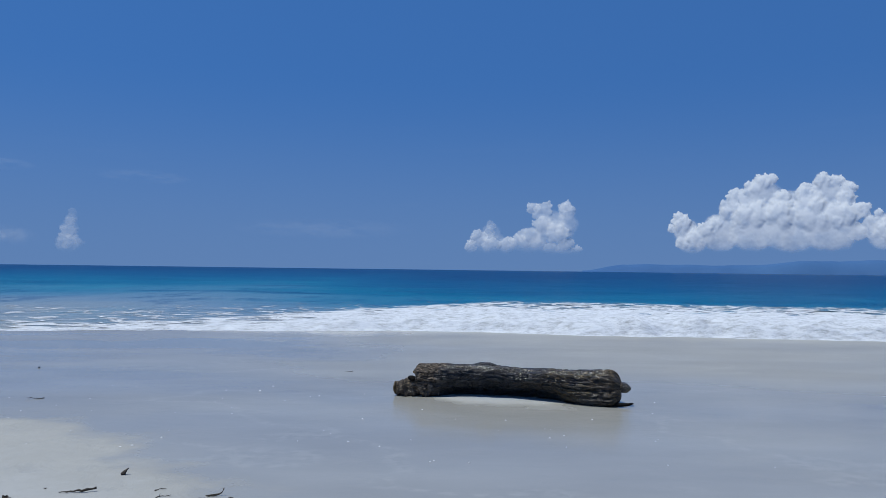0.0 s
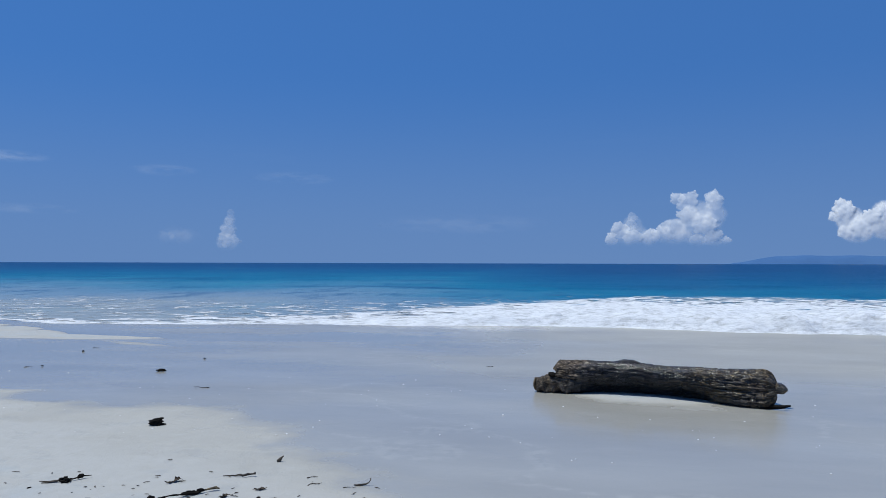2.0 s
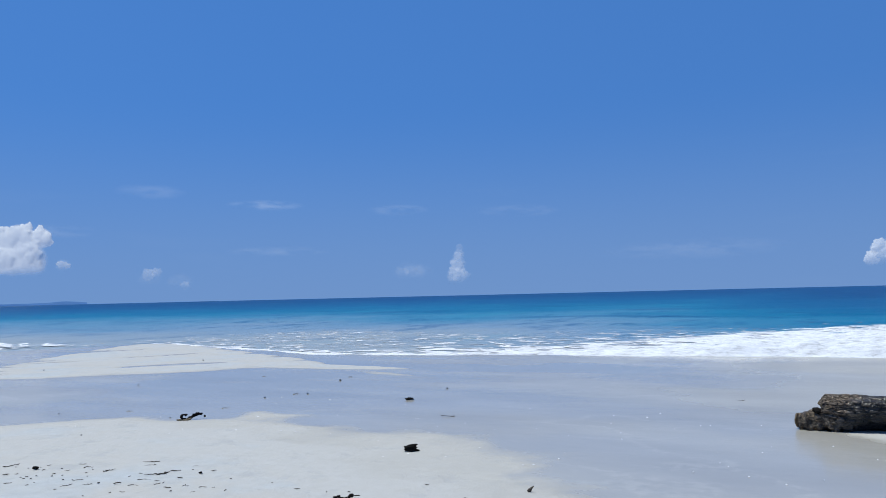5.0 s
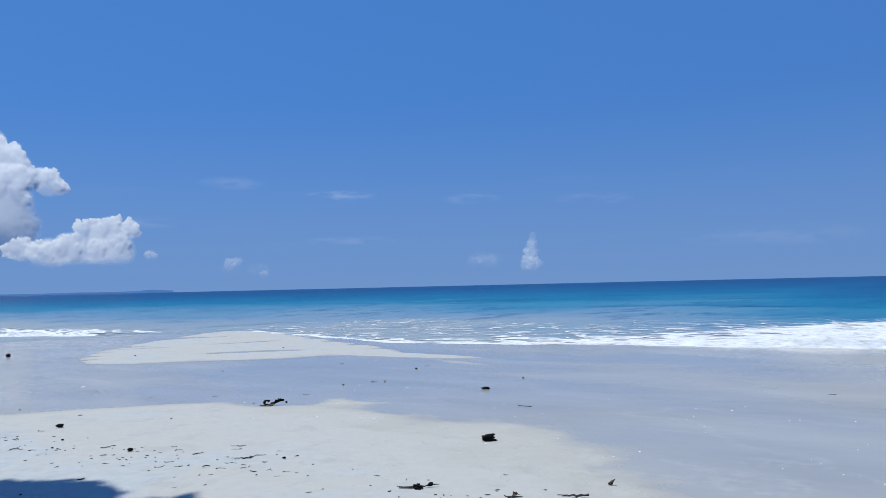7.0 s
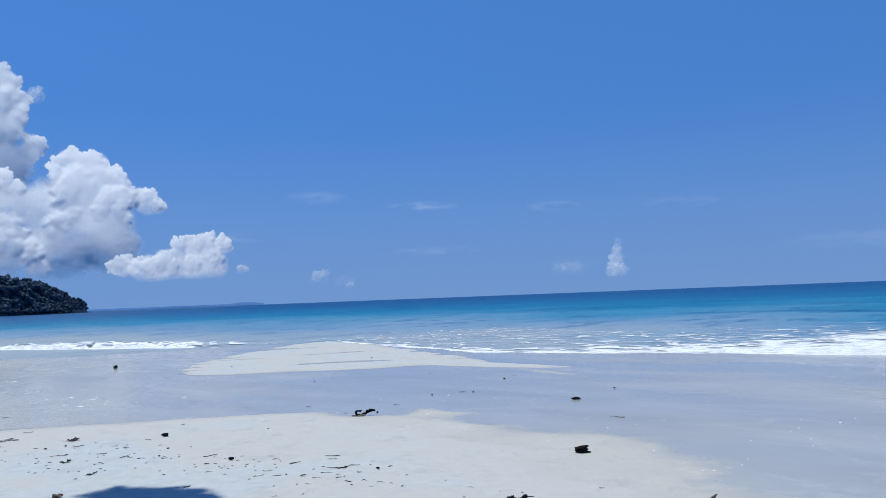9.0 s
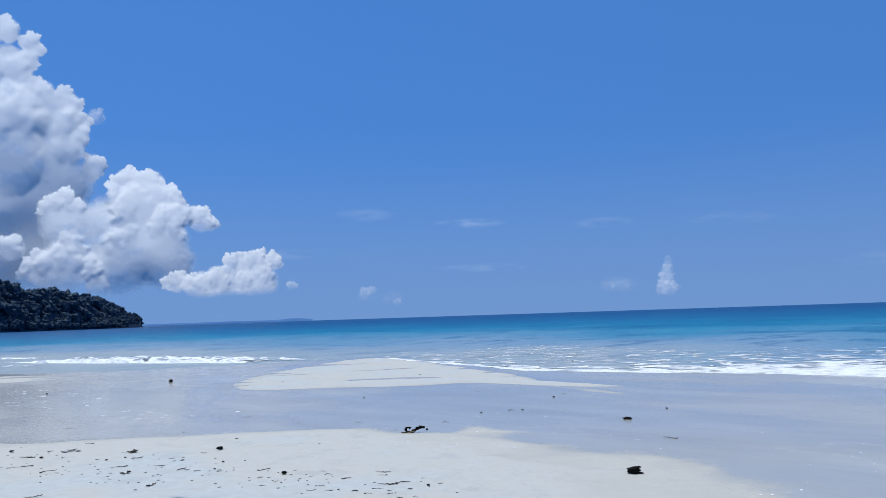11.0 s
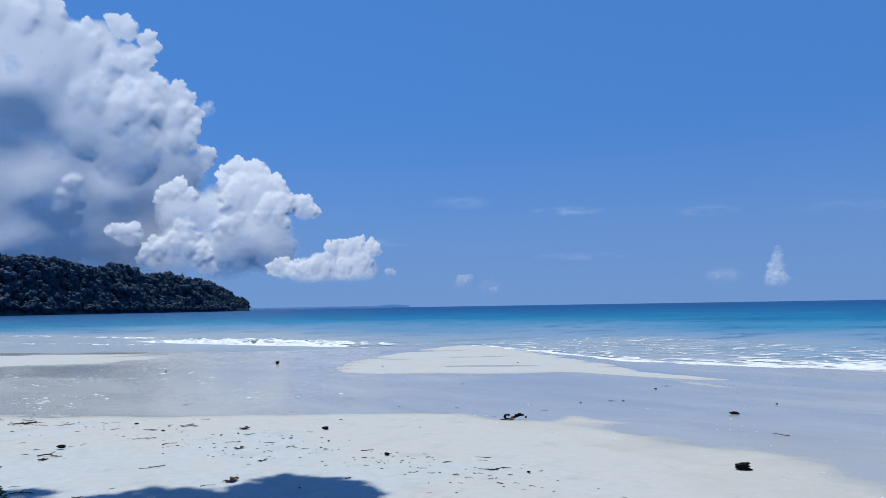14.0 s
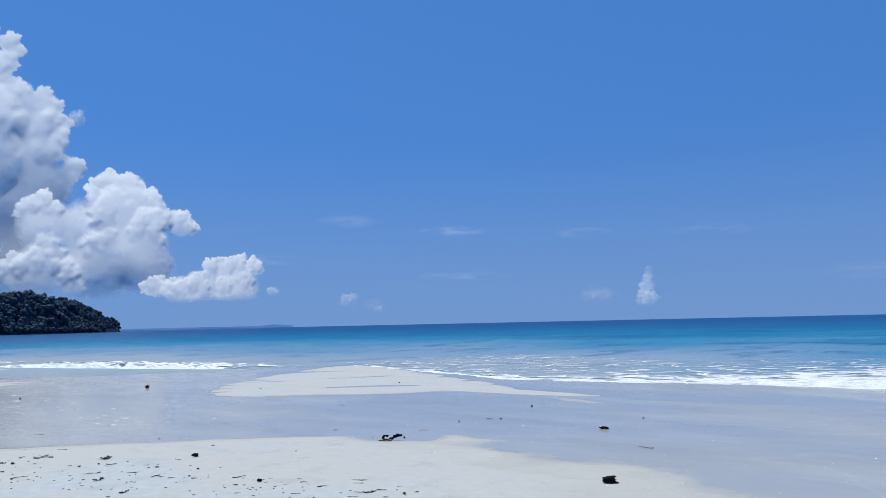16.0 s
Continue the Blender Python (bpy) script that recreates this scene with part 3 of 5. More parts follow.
def cloud(heads, bodies, far, base, seed, label, step=0.05, melt=1.0, dense=0.97, body_dense=0.97, fade=0.3, tilt=0.3, deep=0.6, soft=5, belly=1.0, sag=0.0, ledges=()):
    """A cumulus heaped up out of round heads, each budding smaller ones, on the face of larger and softer bodies.
    heads and bodies: degrees to the left and up, radius in degrees; ledges: overhangs put in to darken the face below
    them;
    base: where it melts into the haze, over melt degrees; tilt and sag: how its shading normals lean back, and how much
    more so with height."""
    r = np.random.RandomState(seed)
    both = np.array(heads + bodies)
    az = np.arange((both[:, 0] - both[:, 2]).min() - 0.6, (both[:, 0] + both[:, 2]).max() + 0.6, step)
    el = np.arange(base - 0.3, (both[:, 1] + both[:, 2]).max() + 0.6, step)
    A, E = np.meshgrid(az, el, indexing="ij")
    reach = float(np.median([q for _, _, q in heads]))

    def ragged(s):
        wide = 0.20 * reach * fbm(A / reach * 0.9, E / reach * 0.9, s, 3, seed + 3)
        return wide + 0.11 * fbm(A * 3.2, E * 3.2, s, 4, seed + 4)

    WA, WE = A + ragged(0.5), E + ragged(5.5)
    open_sky = np.ones(A.shape)
    bulk = np.full(A.shape, 0.3)
    curl = 0.9 * fbm(A * 0.45, E * 0.45, 7.5, 5, seed + 9)
    billow = fbm(A / reach * 0.24, E / reach * 0.28, 9.5, 3, seed + 10)
    for a, e, q in bodies:
        d = np.hypot(WA - a, WE - e) / q + 0.16 * curl
        bulk += np.exp(0.9 * belly * q * np.exp(-1.1 * d * d))
        open_sky *= 1 - body_dense * smooth(1.12, 0.72, d) * (1 - fade * smooth(0.2, -0.9, (E - e) / q))
    front = np.log(bulk) / 0.9 + 0.25 * curl + 0.6 * reach * billow
    for a, e, wide, tall, out in ledges:
        front = front + out * smooth(e - tall, e + tall, E) * np.exp(-((A - a) / wide) ** 2)
    for _ in range(6 * soft):
        front[1:-1, 1:-1] = (2 * front[1:-1, 1:-1] + front[:-2, 1:-1] + front[2:, 1:-1] + front[1:-1, :-2] + front[1:-1, 2:]) / 6
    ground_z = front.copy()

    def dab(a, e, q, z, soft, lay, run=0.3, flare=0.0):
        far_out = 9.0 if flare else 3.0
        i0, i1 = np.searchsorted(az, (a - far_out * q, a + far_out * q))
        j0, j1 = np.searchsorted(el, (e - 1.4 * far_out * q, e + 3.0 * q))
        if i1 <= i0 or j1 <= j0:
            return
        w = (slice(i0, i1), slice(j0, j1))
        d2 = ((WA[w] - a) ** 2 + (WE[w] - e) ** 2) / q ** 2
        lay[w] = np.maximum(lay[w], smooth(1.0, (1 - soft) ** 2, d2))
        # a dome above, that runs out smoothly into what lies below it
        up, down = np.clip(WE[w] - e, 0, None) / q, np.clip(e - WE[w], 0, None) / q
        d2 = ((WA[w] - a) / q / (1 + flare * down)) ** 2 + up ** 2 + run * down ** 2
        dome = z + np.where(d2 < 1, q * np.sqrt(np.clip(1 - d2, 0, 1)), -2.2 * q * (np.sqrt(d2) - 1))
        k = 6.0 / q
        front[w] = np.maximum(front[w], dome) + np.log1p(np.exp(-k * np.abs(front[w] - dome))) / k

    for a, e, q in heads:
        i, j = min(np.searchsorted(az, a), len(az) - 1), min(np.searchsorted(el, e), len(el) - 1)
        z0 = ground_z[i, j] - 0.45 * q
        lay = np.zeros(A.shape)
        dab(a, e, q, z0, 0.30, lay, 0.12, 0.3)
        for _ in range(16):
            u, c = r.uniform(-0.8, math.pi + 0.8), r.uniform(0.25, 0.9)
            qa, qe, qz, qq = a + c * q * math.cos(u), e + c * q * math.sin(u), z0 + q * math.sqrt(1 - c * c), q * r.uniform(0.24, 0.45)
            dab(qa, qe, qq, qz - 0.5 * qq, 0.35, lay)
            for _ in range(7):
                u, c = r.uniform(-0.5, math.pi + 0.5), r.uniform(0.3, 0.95)
                dab(qa + c * qq * math.cos(u), qe + c * qq * math.sin(u), qq * r.uniform(0.25, 0.5), qz + (0.9 * math.sqrt(1 - c * c) - 0.7) * qq, 0.5, lay)
        # heads thin out below, so that sky blue stands in for shaded undersides
        open_sky *= 1 - dense * lay * (1 - fade * smooth(0.3, -0.9, (E - e) / q))
    cover = (1 - open_sky) * smooth(base, base + melt, E + 0.4 * melt * fbm(A / reach * 0.7, E / reach * 0.7, 2.5, 4, seed + 5))
    cover = np.clip(cover * (1.08 + 0.6 * fbm(A / reach * 1.2, E / reach * 1.2, 3.5, 5, seed + 6)), 0, 1) * smooth(0, 0.2, cover)
    front = front + 0.03 * reach * fbm(A / reach * 2.0, E / reach * 2.0, 1.5, 4, seed + 11)
    for _ in range(soft):
        front[1:-1, 1:-1] = (2 * front[1:-1, 1:-1] + front[:-2, 1:-1] + front[2:, 1:-1] + front[1:-1, :-2] + front[1:-1, 2:]) / 6
    a, e = np.radians(A), np.radians(E)

    def place(depth, slope):
        R = far - far * radians(1.0) * (depth * front - slope * (E - base) - sag * (E - base) ** 2)
        return np.stack([-np.sin(a) * R, np.cos(a) * R, R * np.tan(e) + 1.5], -1)

    # P is the nearly flat sheet; Q, a deeper relief, only lends its shading normals
    P, Q = place(0.12, 0.5), place(deep, tilt)
    ob = sheet("cloud", P[..., 0], P[..., 1], P[..., 2], CLOUD)
    face = np.cross(np.gradient(Q, axis=1), np.gradient(Q, axis=0))
    face *= -np.sign((face * Q).sum(-1, keepdims=True)) / np.linalg.norm(face, axis=-1, keepdims=True)
    ob.data.attributes.new("facing", "FLOAT_VECTOR", "POINT").data.foreach_set("vector", face.astype(np.float32).ravel())
    att = ob.data.attributes.new("cover", "FLOAT", "POINT")
    att.data.foreach_set("value", cover.astype(np.float32).ravel())
    trim(ob)
    return tagged(ob, label, "cloud", "clouds over the sea", "structure")


cloud([(81.2, 19.8, 2.3), (78.8, 19.6, 1.6), (76.8, 18.3, 1.4), (74.5, 19.8, 0.6), (73.6, 19.5, 0.95), (72.2, 18.9, 0.7), (71.6, 18.5, 0.5), (75.3, 16.8, 1.45), (73.0, 16.9, 1.2), (72.3, 17.7, 0.85),
       (72.5, 15.2, 1.1), (71.5, 15.6, 1.15), (69.9, 15.2, 1.05), (69.1, 14.1, 0.85), (70.5, 14.0, 1.55), (73.5, 13.9, 1.8), (75.8, 15.1, 1.65), (69.8, 12.4, 1.35), (68.1, 11.1, 0.86), (68.5, 10.5, 0.7),
       (76.9, 8.8, 0.63), (77.5, 7.9, 0.52), (76.9, 7.4, 0.42), (86, 20, 3), (91, 16, 4)],
      [(78.0, 16.7, 3.0), (80.6, 15.0, 4.2), (73.6, 13.4, 3.4), (71.2, 11.9, 2.5), (78.8, 8.0, 3.6), (73.6, 8.4, 3.8), (80.0, 4.0, 4.3), (74.0, 4.2, 4.2), (86.5, 15.5, 4.6), (86, 8, 4.6), (92, 11, 5), (76.6, 12.0, 3.0), (70.4, 9.6, 2.3), (75.5, 18.2, 1.6), (73.4, 17.6, 1.1), (82, 18.5, 3.0), (83.5, 10.5, 3.0), (79.6, 11.2, 2.2)],
      3300, 1.6, 1, "huge grey and white cumulus cloud over the headland", 0.06, 2.2, fade=0.1, tilt=-0.38, deep=0.52, soft=11, belly=1.2, sag=0.0195, ledges=[(81.5, 12.6, 4.6, 3.0, 3.2), (77, 6.0, 6.0, 3.5, 1.6)])
cloud([(68.05, 14.6, 0.30), (67.7, 14.9, 0.22)], [(68.0, 14.5, 0.6)], 3250, 13.0, 7, "torn wisp of white cloud beside the great cumulus", 0.04, 0.8, 0.3, 0.3)
cloud([(65.9, 10.1, 1.04), (66.6, 9.7, 0.72), (64.3, 10.1, 0.97), (64.7, 9.3, 1.38), (63.1, 8.7, 1.15), (61.8, 7.7, 0.75), (60.9, 7.5, 1.0), (60.2, 7.2, 0.59), (61.5, 8.1, 0.58), (65.5, 8.2, 1.6), (63.3, 7.2, 1.5),
       (65.7, 6.6, 0.8), (66.5, 6.0, 0.95), (69.4, 5.9, 0.78), (69.5, 4.8, 1.25), (70.7, 4.3, 1.07), (68.2, 3.9, 0.87), (67.8, 3.0, 0.8), (71.8, 3.9, 0.9), (71.4, 4.7, 0.68),
       (73.1, 5.4, 0.95), (74.0, 5.6, 0.66), (70.1, 8.5, 1.0), (70.9, 8.2, 0.7), (69.1, 8.2, 0.62)],
      [(64.7, 5.7, 2.9), (63.4, 4.4, 2.1), (66.7, 4.0, 2.4), (70.2, 3.9, 1.9), (63.9, 8.0, 2.0), (69.6, 7.0, 2.0), (66.8, 7.0, 2.2)],
      3000, 1.4, 2, "bright heaped white cumulus cloud low over the sea", 0.045, 2.0, body_dense=0.88, fade=0.5, tilt=-0.14, soft=7, belly=1.2, sag=0.03)
cloud([(63.2, 3.0, 0.58), (62.5, 3.0, 0.83), (61.3, 2.7, 0.92), (59.7, 3.2, 1.1), (58.5, 4.2, 1.06), (57.1, 4.4, 1.02), (55.8, 4.5, 0.73), (56.7, 3.5, 0.85), (57.9, 3.1, 0.77)],
      [(60.8, 2.5, 1.3), (59.0, 2.6, 1.4), (57.0, 3.0, 1.5)],
      2900, 1.75, 3, "small flat-bottomed white cumulus cloud", 0.04, 0.9, fade=0.3)
cloud([(54.6, 2.7, 0.28), (54.2, 2.6, 0.2)], [(54.5, 2.6, 0.5)], 2950, 1.9, 17, "faint shred of cloud beside the small cumulus", 0.035, 0.6, 0.3, 0.12, 0.4)
cloud([(26.3, 3.6, 0.29), (26.5, 3.0, 0.33), (26.6, 2.3, 0.46), (26.7, 1.6, 0.58), (26.3, 1.5, 0.59)], [(26.6, 1.5, 0.85), (26.5, 2.4, 0.62), (26.4, 3.1, 0.45)], 4350, 0.2, 4, "small pale cloud tower on the horizon", 0.03, 1.6, 0.14, 0.17, 0.3)
cloud([(30.1, 1.8, 0.5), (30.9, 1.6, 0.6)], [(30.2, 1.6, 1.2), (29.2, 1.5, 1.0)], 4500, 0.7, 14, "faint pale cloud low on the horizon", 0.035, 1.4, 0.06, 0.07, 0.7)
cloud([(49.1, 1.9, 0.43), (48.5, 2.1, 0.34), (46.6, 1.1, 0.34)], [(49.0, 1.6, 0.8), (47.0, 1.1, 1.0)], 4500, 0.6, 15, "faint pale cloud low on the horizon", 0.035, 1.0, 0.2, 0.1, 0.5)
cloud([(-7.5, 4.5, 0.72), (-6.8, 4.7, 0.51), (-9.4, 4.5, 0.67), (-9.2, 4.8, 0.46), (-7.7, 3.4, 0.8), (-6.7, 2.5, 0.85), (-8.6, 2.9, 0.84), (-2.6, 2.4, 0.69), (-2.0, 1.7, 0.47), (-3.7, 1.8, 0.69), (-4.8, 1.8, 0.68),
       (-5.8, 2.1, 0.68), (-9.2, 1.8, 0.63), (-8.2, 1.6, 0.55), (-10.1, 1.6, 0.33)], [(-8.2, 2.6, 1.7), (-6.5, 1.8, 1.3), (-3.8, 1.5, 1.4), (-9.3, 3.5, 0.95), (-8.3, 3.6, 1.0)],
      4300, 0.9, 5, "hazy white cumulus cloud with two towers", 0.035, 1.6, 0.55, 0.32, 0.45, 0.05)
cloud([(-3.6, 3.4, 0.35), (-3.5, 2.9, 0.4)], [(-3.6, 2.8, 0.8)], 4350, 1.2, 8, "faint wisp of cloud over the low cumulus", 0.035, 1.0, 0.2, 0.15)
cloud([(-17.6, 3.6, 0.63), (-17.4, 4.0, 0.39), (-17.0, 3.2, 0.39), (-19.3, 3.1, 0.61), (-18.6, 2.4, 0.7), (-17.7, 2.2, 0.55), (-19.9, 3.5, 0.46), (-20.9, 4.5, 0.83), (-21.3, 5.4, 0.63), (-22.4, 5.8, 0.73),
       (-23.1, 6.4, 0.62), (-23.6, 6.6, 0.43), (-24.3, 5.2, 0.64), (-22.3, 4.1, 1.18), (-24.0, 4.0, 1.22), (-25.9, 5.4, 0.76), (-26.8, 6.4, 0.58), (-27.6, 6.3, 0.5), (-28.4, 5.9, 0.46), (-28.2, 5.3, 0.6),
       (-26.3, 4.2, 1.25), (-28.0, 4.0, 1.07), (-29.1, 4.3, 0.59), (-29.7, 3.5, 0.52), (-30.1, 4.1, 0.32), (-29.0, 2.8, 0.59), (-30.4, 3.0, 0.7), (-32.2, 3.4, 0.93), (-31.5, 4.3, 0.56)],
      [(-27.3, 3.2, 1.7), (-24.9, 3.2, 1.8), (-22.4, 3.1, 1.6), (-20.2, 2.6, 1.2), (-18.4, 2.3, 1.0), (-30.5, 2.9, 1.2), (-27.1, 5.3, 1.15), (-23.2, 5.3, 1.2), (-24.9, 4.7, 1.1), (-17.9, 3.0, 0.9), (-20.0, 3.3, 0.9)],
      4200, 1.15, 6, "large bright white cumulus cloud over the far island", 0.04, 0.9, 0.93, 0.9, fade=0.3, tilt=0.0, deep=0.85, soft=4)


def cirrus(az0, az1, el, tall, seed, thick):
    """A thin streak of high cloud."""
    A, E = np.meshgrid(np.linspace(az0, az1, 90), np.linspace(el - tall, el + tall, 24), indexing="ij")
    u, v = (A - az0) / (az1 - az0) * 2 - 1, (E - el) / tall
    cover = 0.8 * thick * np.clip(1 - u * u - v * v, 0, 1) ** 1.2 * smooth(-0.45, 0.6, fbm(A * 0.9, E * 3.2, 0, 5, seed))
    R = 4400 + 120 * (E - el)
    a, e = np.radians(A), np.radians(E)
    ob = sheet("cirrus", -np.sin(a) * R, np.cos(a) * R, R * np.tan(e), CLOUD)
    # every normal is turned straight up, to light the streak evenly
    up = np.zeros(A.shape + (3,), np.float32)
    up[..., 2] = 1
    ob.data.attributes.new("facing", "FLOAT_VECTOR", "POINT").data.foreach_set("vector", up.ravel())
    att = ob.data.attributes.new("cover", "FLOAT", "POINT")
    att.data.foreach_set("value", cover.astype(np.float32).ravel())
    trim(ob)
    return tagged(ob, "thin faint white streak of high cloud", "cloud", "streaks of cirrus", "structure")


for k, (az0, az1, el, tall, thick) in enumerate(((38, 44, 7.0, 0.45, 0.20), (46.2, 51.5, 7.9, 0.6, 0.10), (28.5, 33.5, 6.6, 0.45, 0.12), (36, 44, 3.6, 0.4, 0.12), (18.5, 25, 6.3, 0.5, 0.10), (2, 16, 3.0, 0.8, 0.08), (52, 58, 5.0, 0.5, 0.08))):
    cirrus(az0, az1, el, tall, 60 + k, thick)


# ---- far land ----
def ridge(name, az0, az1, far, top, deep, label, seed):
    """A long low hill on the horizon: top(t) its height in degrees along the way."""
    t, v = np.meshgrid(np.linspace(0, 1, 160), np.linspace(-1, 1, 13), indexing="ij")
    a = np.radians(az0 + (az1 - az0) * t)
    R = far + deep * v
    h = far * np.tan(np.radians(top(t))) * (1 - v * v) * (1 + 0.16 * fbm(t * 14, v * 0.4, 0, 4, seed)) - 1
    return tagged(sheet(name, -np.sin(a) * R, np.cos(a) * R, h, FAR), label, "island", "", "structure")


ridge("backdrop_island", -10.5, -44, 4700, lambda t: 0.10 + 0.48 * smooth(0, 0.09, t) + 0.34 * smooth(0.36, 0.46, t) - 0.3 * smooth(0.8, 1, t), 120, "low hills of a far island on the horizon, coloured haze blue", 41)
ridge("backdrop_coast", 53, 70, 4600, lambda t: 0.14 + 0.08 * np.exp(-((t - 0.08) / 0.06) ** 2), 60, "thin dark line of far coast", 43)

# ---- the wooded headland ----
TIP, ROOT = np.array([-658.0, 286.0]), np.array([-330.0, -120.0])


T2, V2 = np.meshgrid(np.linspace(-0.02, 1.2, 140), np.linspace(-1, 2.4, 30), indexing="ij")
PX = TIP[0] + (ROOT[0] - TIP[0]) * T2 - 0.80 * 45 * (V2 + 1)
PY = TIP[1] + (ROOT[1] - TIP[1]) * T2 + 0.60 * 45 * (V2 + 1)


def rise(t, v):
    h = (25 * smooth(-0.12, 0.24, t) + 9 * smooth(0.2, 0.8, t)) * smooth(-0.016, 0.0, t - 0.05 * np.clip(v - 0.9, 0, None))
    return h * (0.06 * smooth(-1.0, -0.97, v) + 0.94 * smooth(-0.98, 0.5, v)) * smooth(2.4, 1.2, v)


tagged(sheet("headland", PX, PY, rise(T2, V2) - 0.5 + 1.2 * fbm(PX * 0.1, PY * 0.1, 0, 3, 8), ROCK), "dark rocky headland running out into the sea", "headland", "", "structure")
r = np.random.RandomState(5)
n, per = 3200, 19
t, v = r.uniform(-0.008, 1.15, n), r.uniform(-1.0, 1.0, n)
x = TIP[0] + (ROOT[0] - TIP[0]) * t - 0.80 * 45 * (v + 1)
y = TIP[1] + (ROOT[1] - TIP[1]) * t + 0.60 * 45 * (v + 1)
big = np.clip(r.lognormal(0.62, 0.34, n), 1.0, 4.4) * (0.6 + 0.4 * smooth(0.0, 0.12, t))
tall = 2.5 * np.clip(noise3(x * 0.05, y * 0.05, 0, 4), 0, 1) + big * r.uniform(0.3, 1.1, n)
d = r.normal(size=(n, per, 3)) * (1, 1, 0.75) + (0, 0, 0.45)
d /= np.linalg.norm(d, axis=-1, keepdims=True)
mid = np.stack([x, y, rise(t, v) + tall], -1)[:, None] + d * (big[:, None] * r.uniform(0.7, 1.0, (n, per)))[..., None]
size = (0.40 * big[:, None] * r.uniform(0.6, 1.3, (n, per))).reshape(-1)
mid, n = mid.reshape(-1, 3), n * per
v1, f1 = BALLS[1]
p = v1[None] * (size[:, None] * r.uniform(0.7, 1.4, (n, 3)))[:, None] * r.uniform(0.7, 1.3, (n, len(v1), 1)) + mid[:, None]
fv, ff = [p.reshape(-1, 3)], [(f1[None] + len(v1) * np.arange(n)[:, None, None]).reshape(-1, 3)]
core = v1[None] * (1.0 * big)[:, None, None] * (1, 1, 0.85) + np.stack([x, y, rise(t, v) + tall], -1)[:, None]
fv.append(core.reshape(-1, 3))
ff.append((f1[None] + len(v1) * (n + np.arange(len(big)))[:, None, None]).reshape(-1, 3))
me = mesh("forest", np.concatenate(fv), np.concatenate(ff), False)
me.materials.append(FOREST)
thing("forest", me, Matrix(), "dense forest covering the headland, its green hazed to blue grey", "forest", "", "stuff")


# ---- the driftwood log ----
def tube(points, radii, around=10, ruff=0.0, seed=0, squash=1.0):
    """A limb along points, with closed ends."""
    P, R = np.asarray(points, float), np.asarray(radii, float)
    tang = np.gradient(P, axis=0)
    tang /= np.linalg.norm(tang, axis=1)[:, None] + 1e-9
    up = np.where(np.abs(tang[:, 2:3]) > 0.9, [[1.0, 0, 0]], [[0, 0, 1.0]])
    side = np.cross(tang, up)
    side /= np.linalg.norm(side, axis=1)[:, None]
    top = np.cross(side, tang)
    a = np.linspace(0, 2 * np.pi, around, endpoint=False)
    k = 1 + ruff * noise3(np.cos(a)[None] * 1.5 + 5, np.sin(a)[None] * 1.5, np.arange(len(P))[:, None] * 0.7, seed)
    ring = P[:, None] + (R[:, None] * k)[..., None] * (np.cos(a)[None, :, None] * side[:, None] + squash * np.sin(a)[None, :, None] * top[:, None])
    n = len(P)
    verts = np.concatenate([ring.reshape(-1, 3), P[:1], P[-1:]])
    quads = grid_faces(n, around, True)
    tris = [[j, (j + 1) % around, n * around] for j in range(around)] + [[(n - 1) * around + (j + 1) % around, (n - 1) * around + j, n * around + 1] for j in range(around)]
    return verts, [*map(list, quads)] + tris


def shape(name, pieces, material, smooth_shade=True):
    """One mesh out of several (vertices, faces)."""
    vs, fs, k = [], [], 0
    for v, f in pieces:
        vs += [tuple(p) for p in v]
        fs += [[i + k for i in q] for q in f]
        k += len(v)
    me = bpy.data.meshes.new(name)
    me.from_pydata(vs, [], fs)
    me.update()
    bm = bmesh.new()
    bm.from_mesh(me)
    bmesh.ops.recalc_face_normals(bm, faces=bm.faces)
    bm.to_mesh(me)
    bm.free()
    me.polygons.foreach_set("use_smooth", [smooth_shade] * len(me.polygons))
    me.materials.append(material)
    return me


def block(size, seed, ruff=0.5, square=0.65):
    """A rough lump with flattened sides."""
    v, f = BALLS[4]
    k = 1 + ruff * fbm(v[:, 0] * 1.9 + seed, v[:, 1] * 1.9, v[:, 2] * 1.9, 5, seed)
    return np.sign(v) * np.abs(v) ** square * k[:, None] * np.array(size), f


def lump(size, seed, sub=3, ruff=0.5):
    v, f = BALLS[sub]
    k = 1 + ruff * fbm(v[:, 0] * 1.7 + seed, v[:, 1] * 1.7, v[:, 2] * 1.7, 4, seed)
    return v * k[:, None] * np.array(size), f


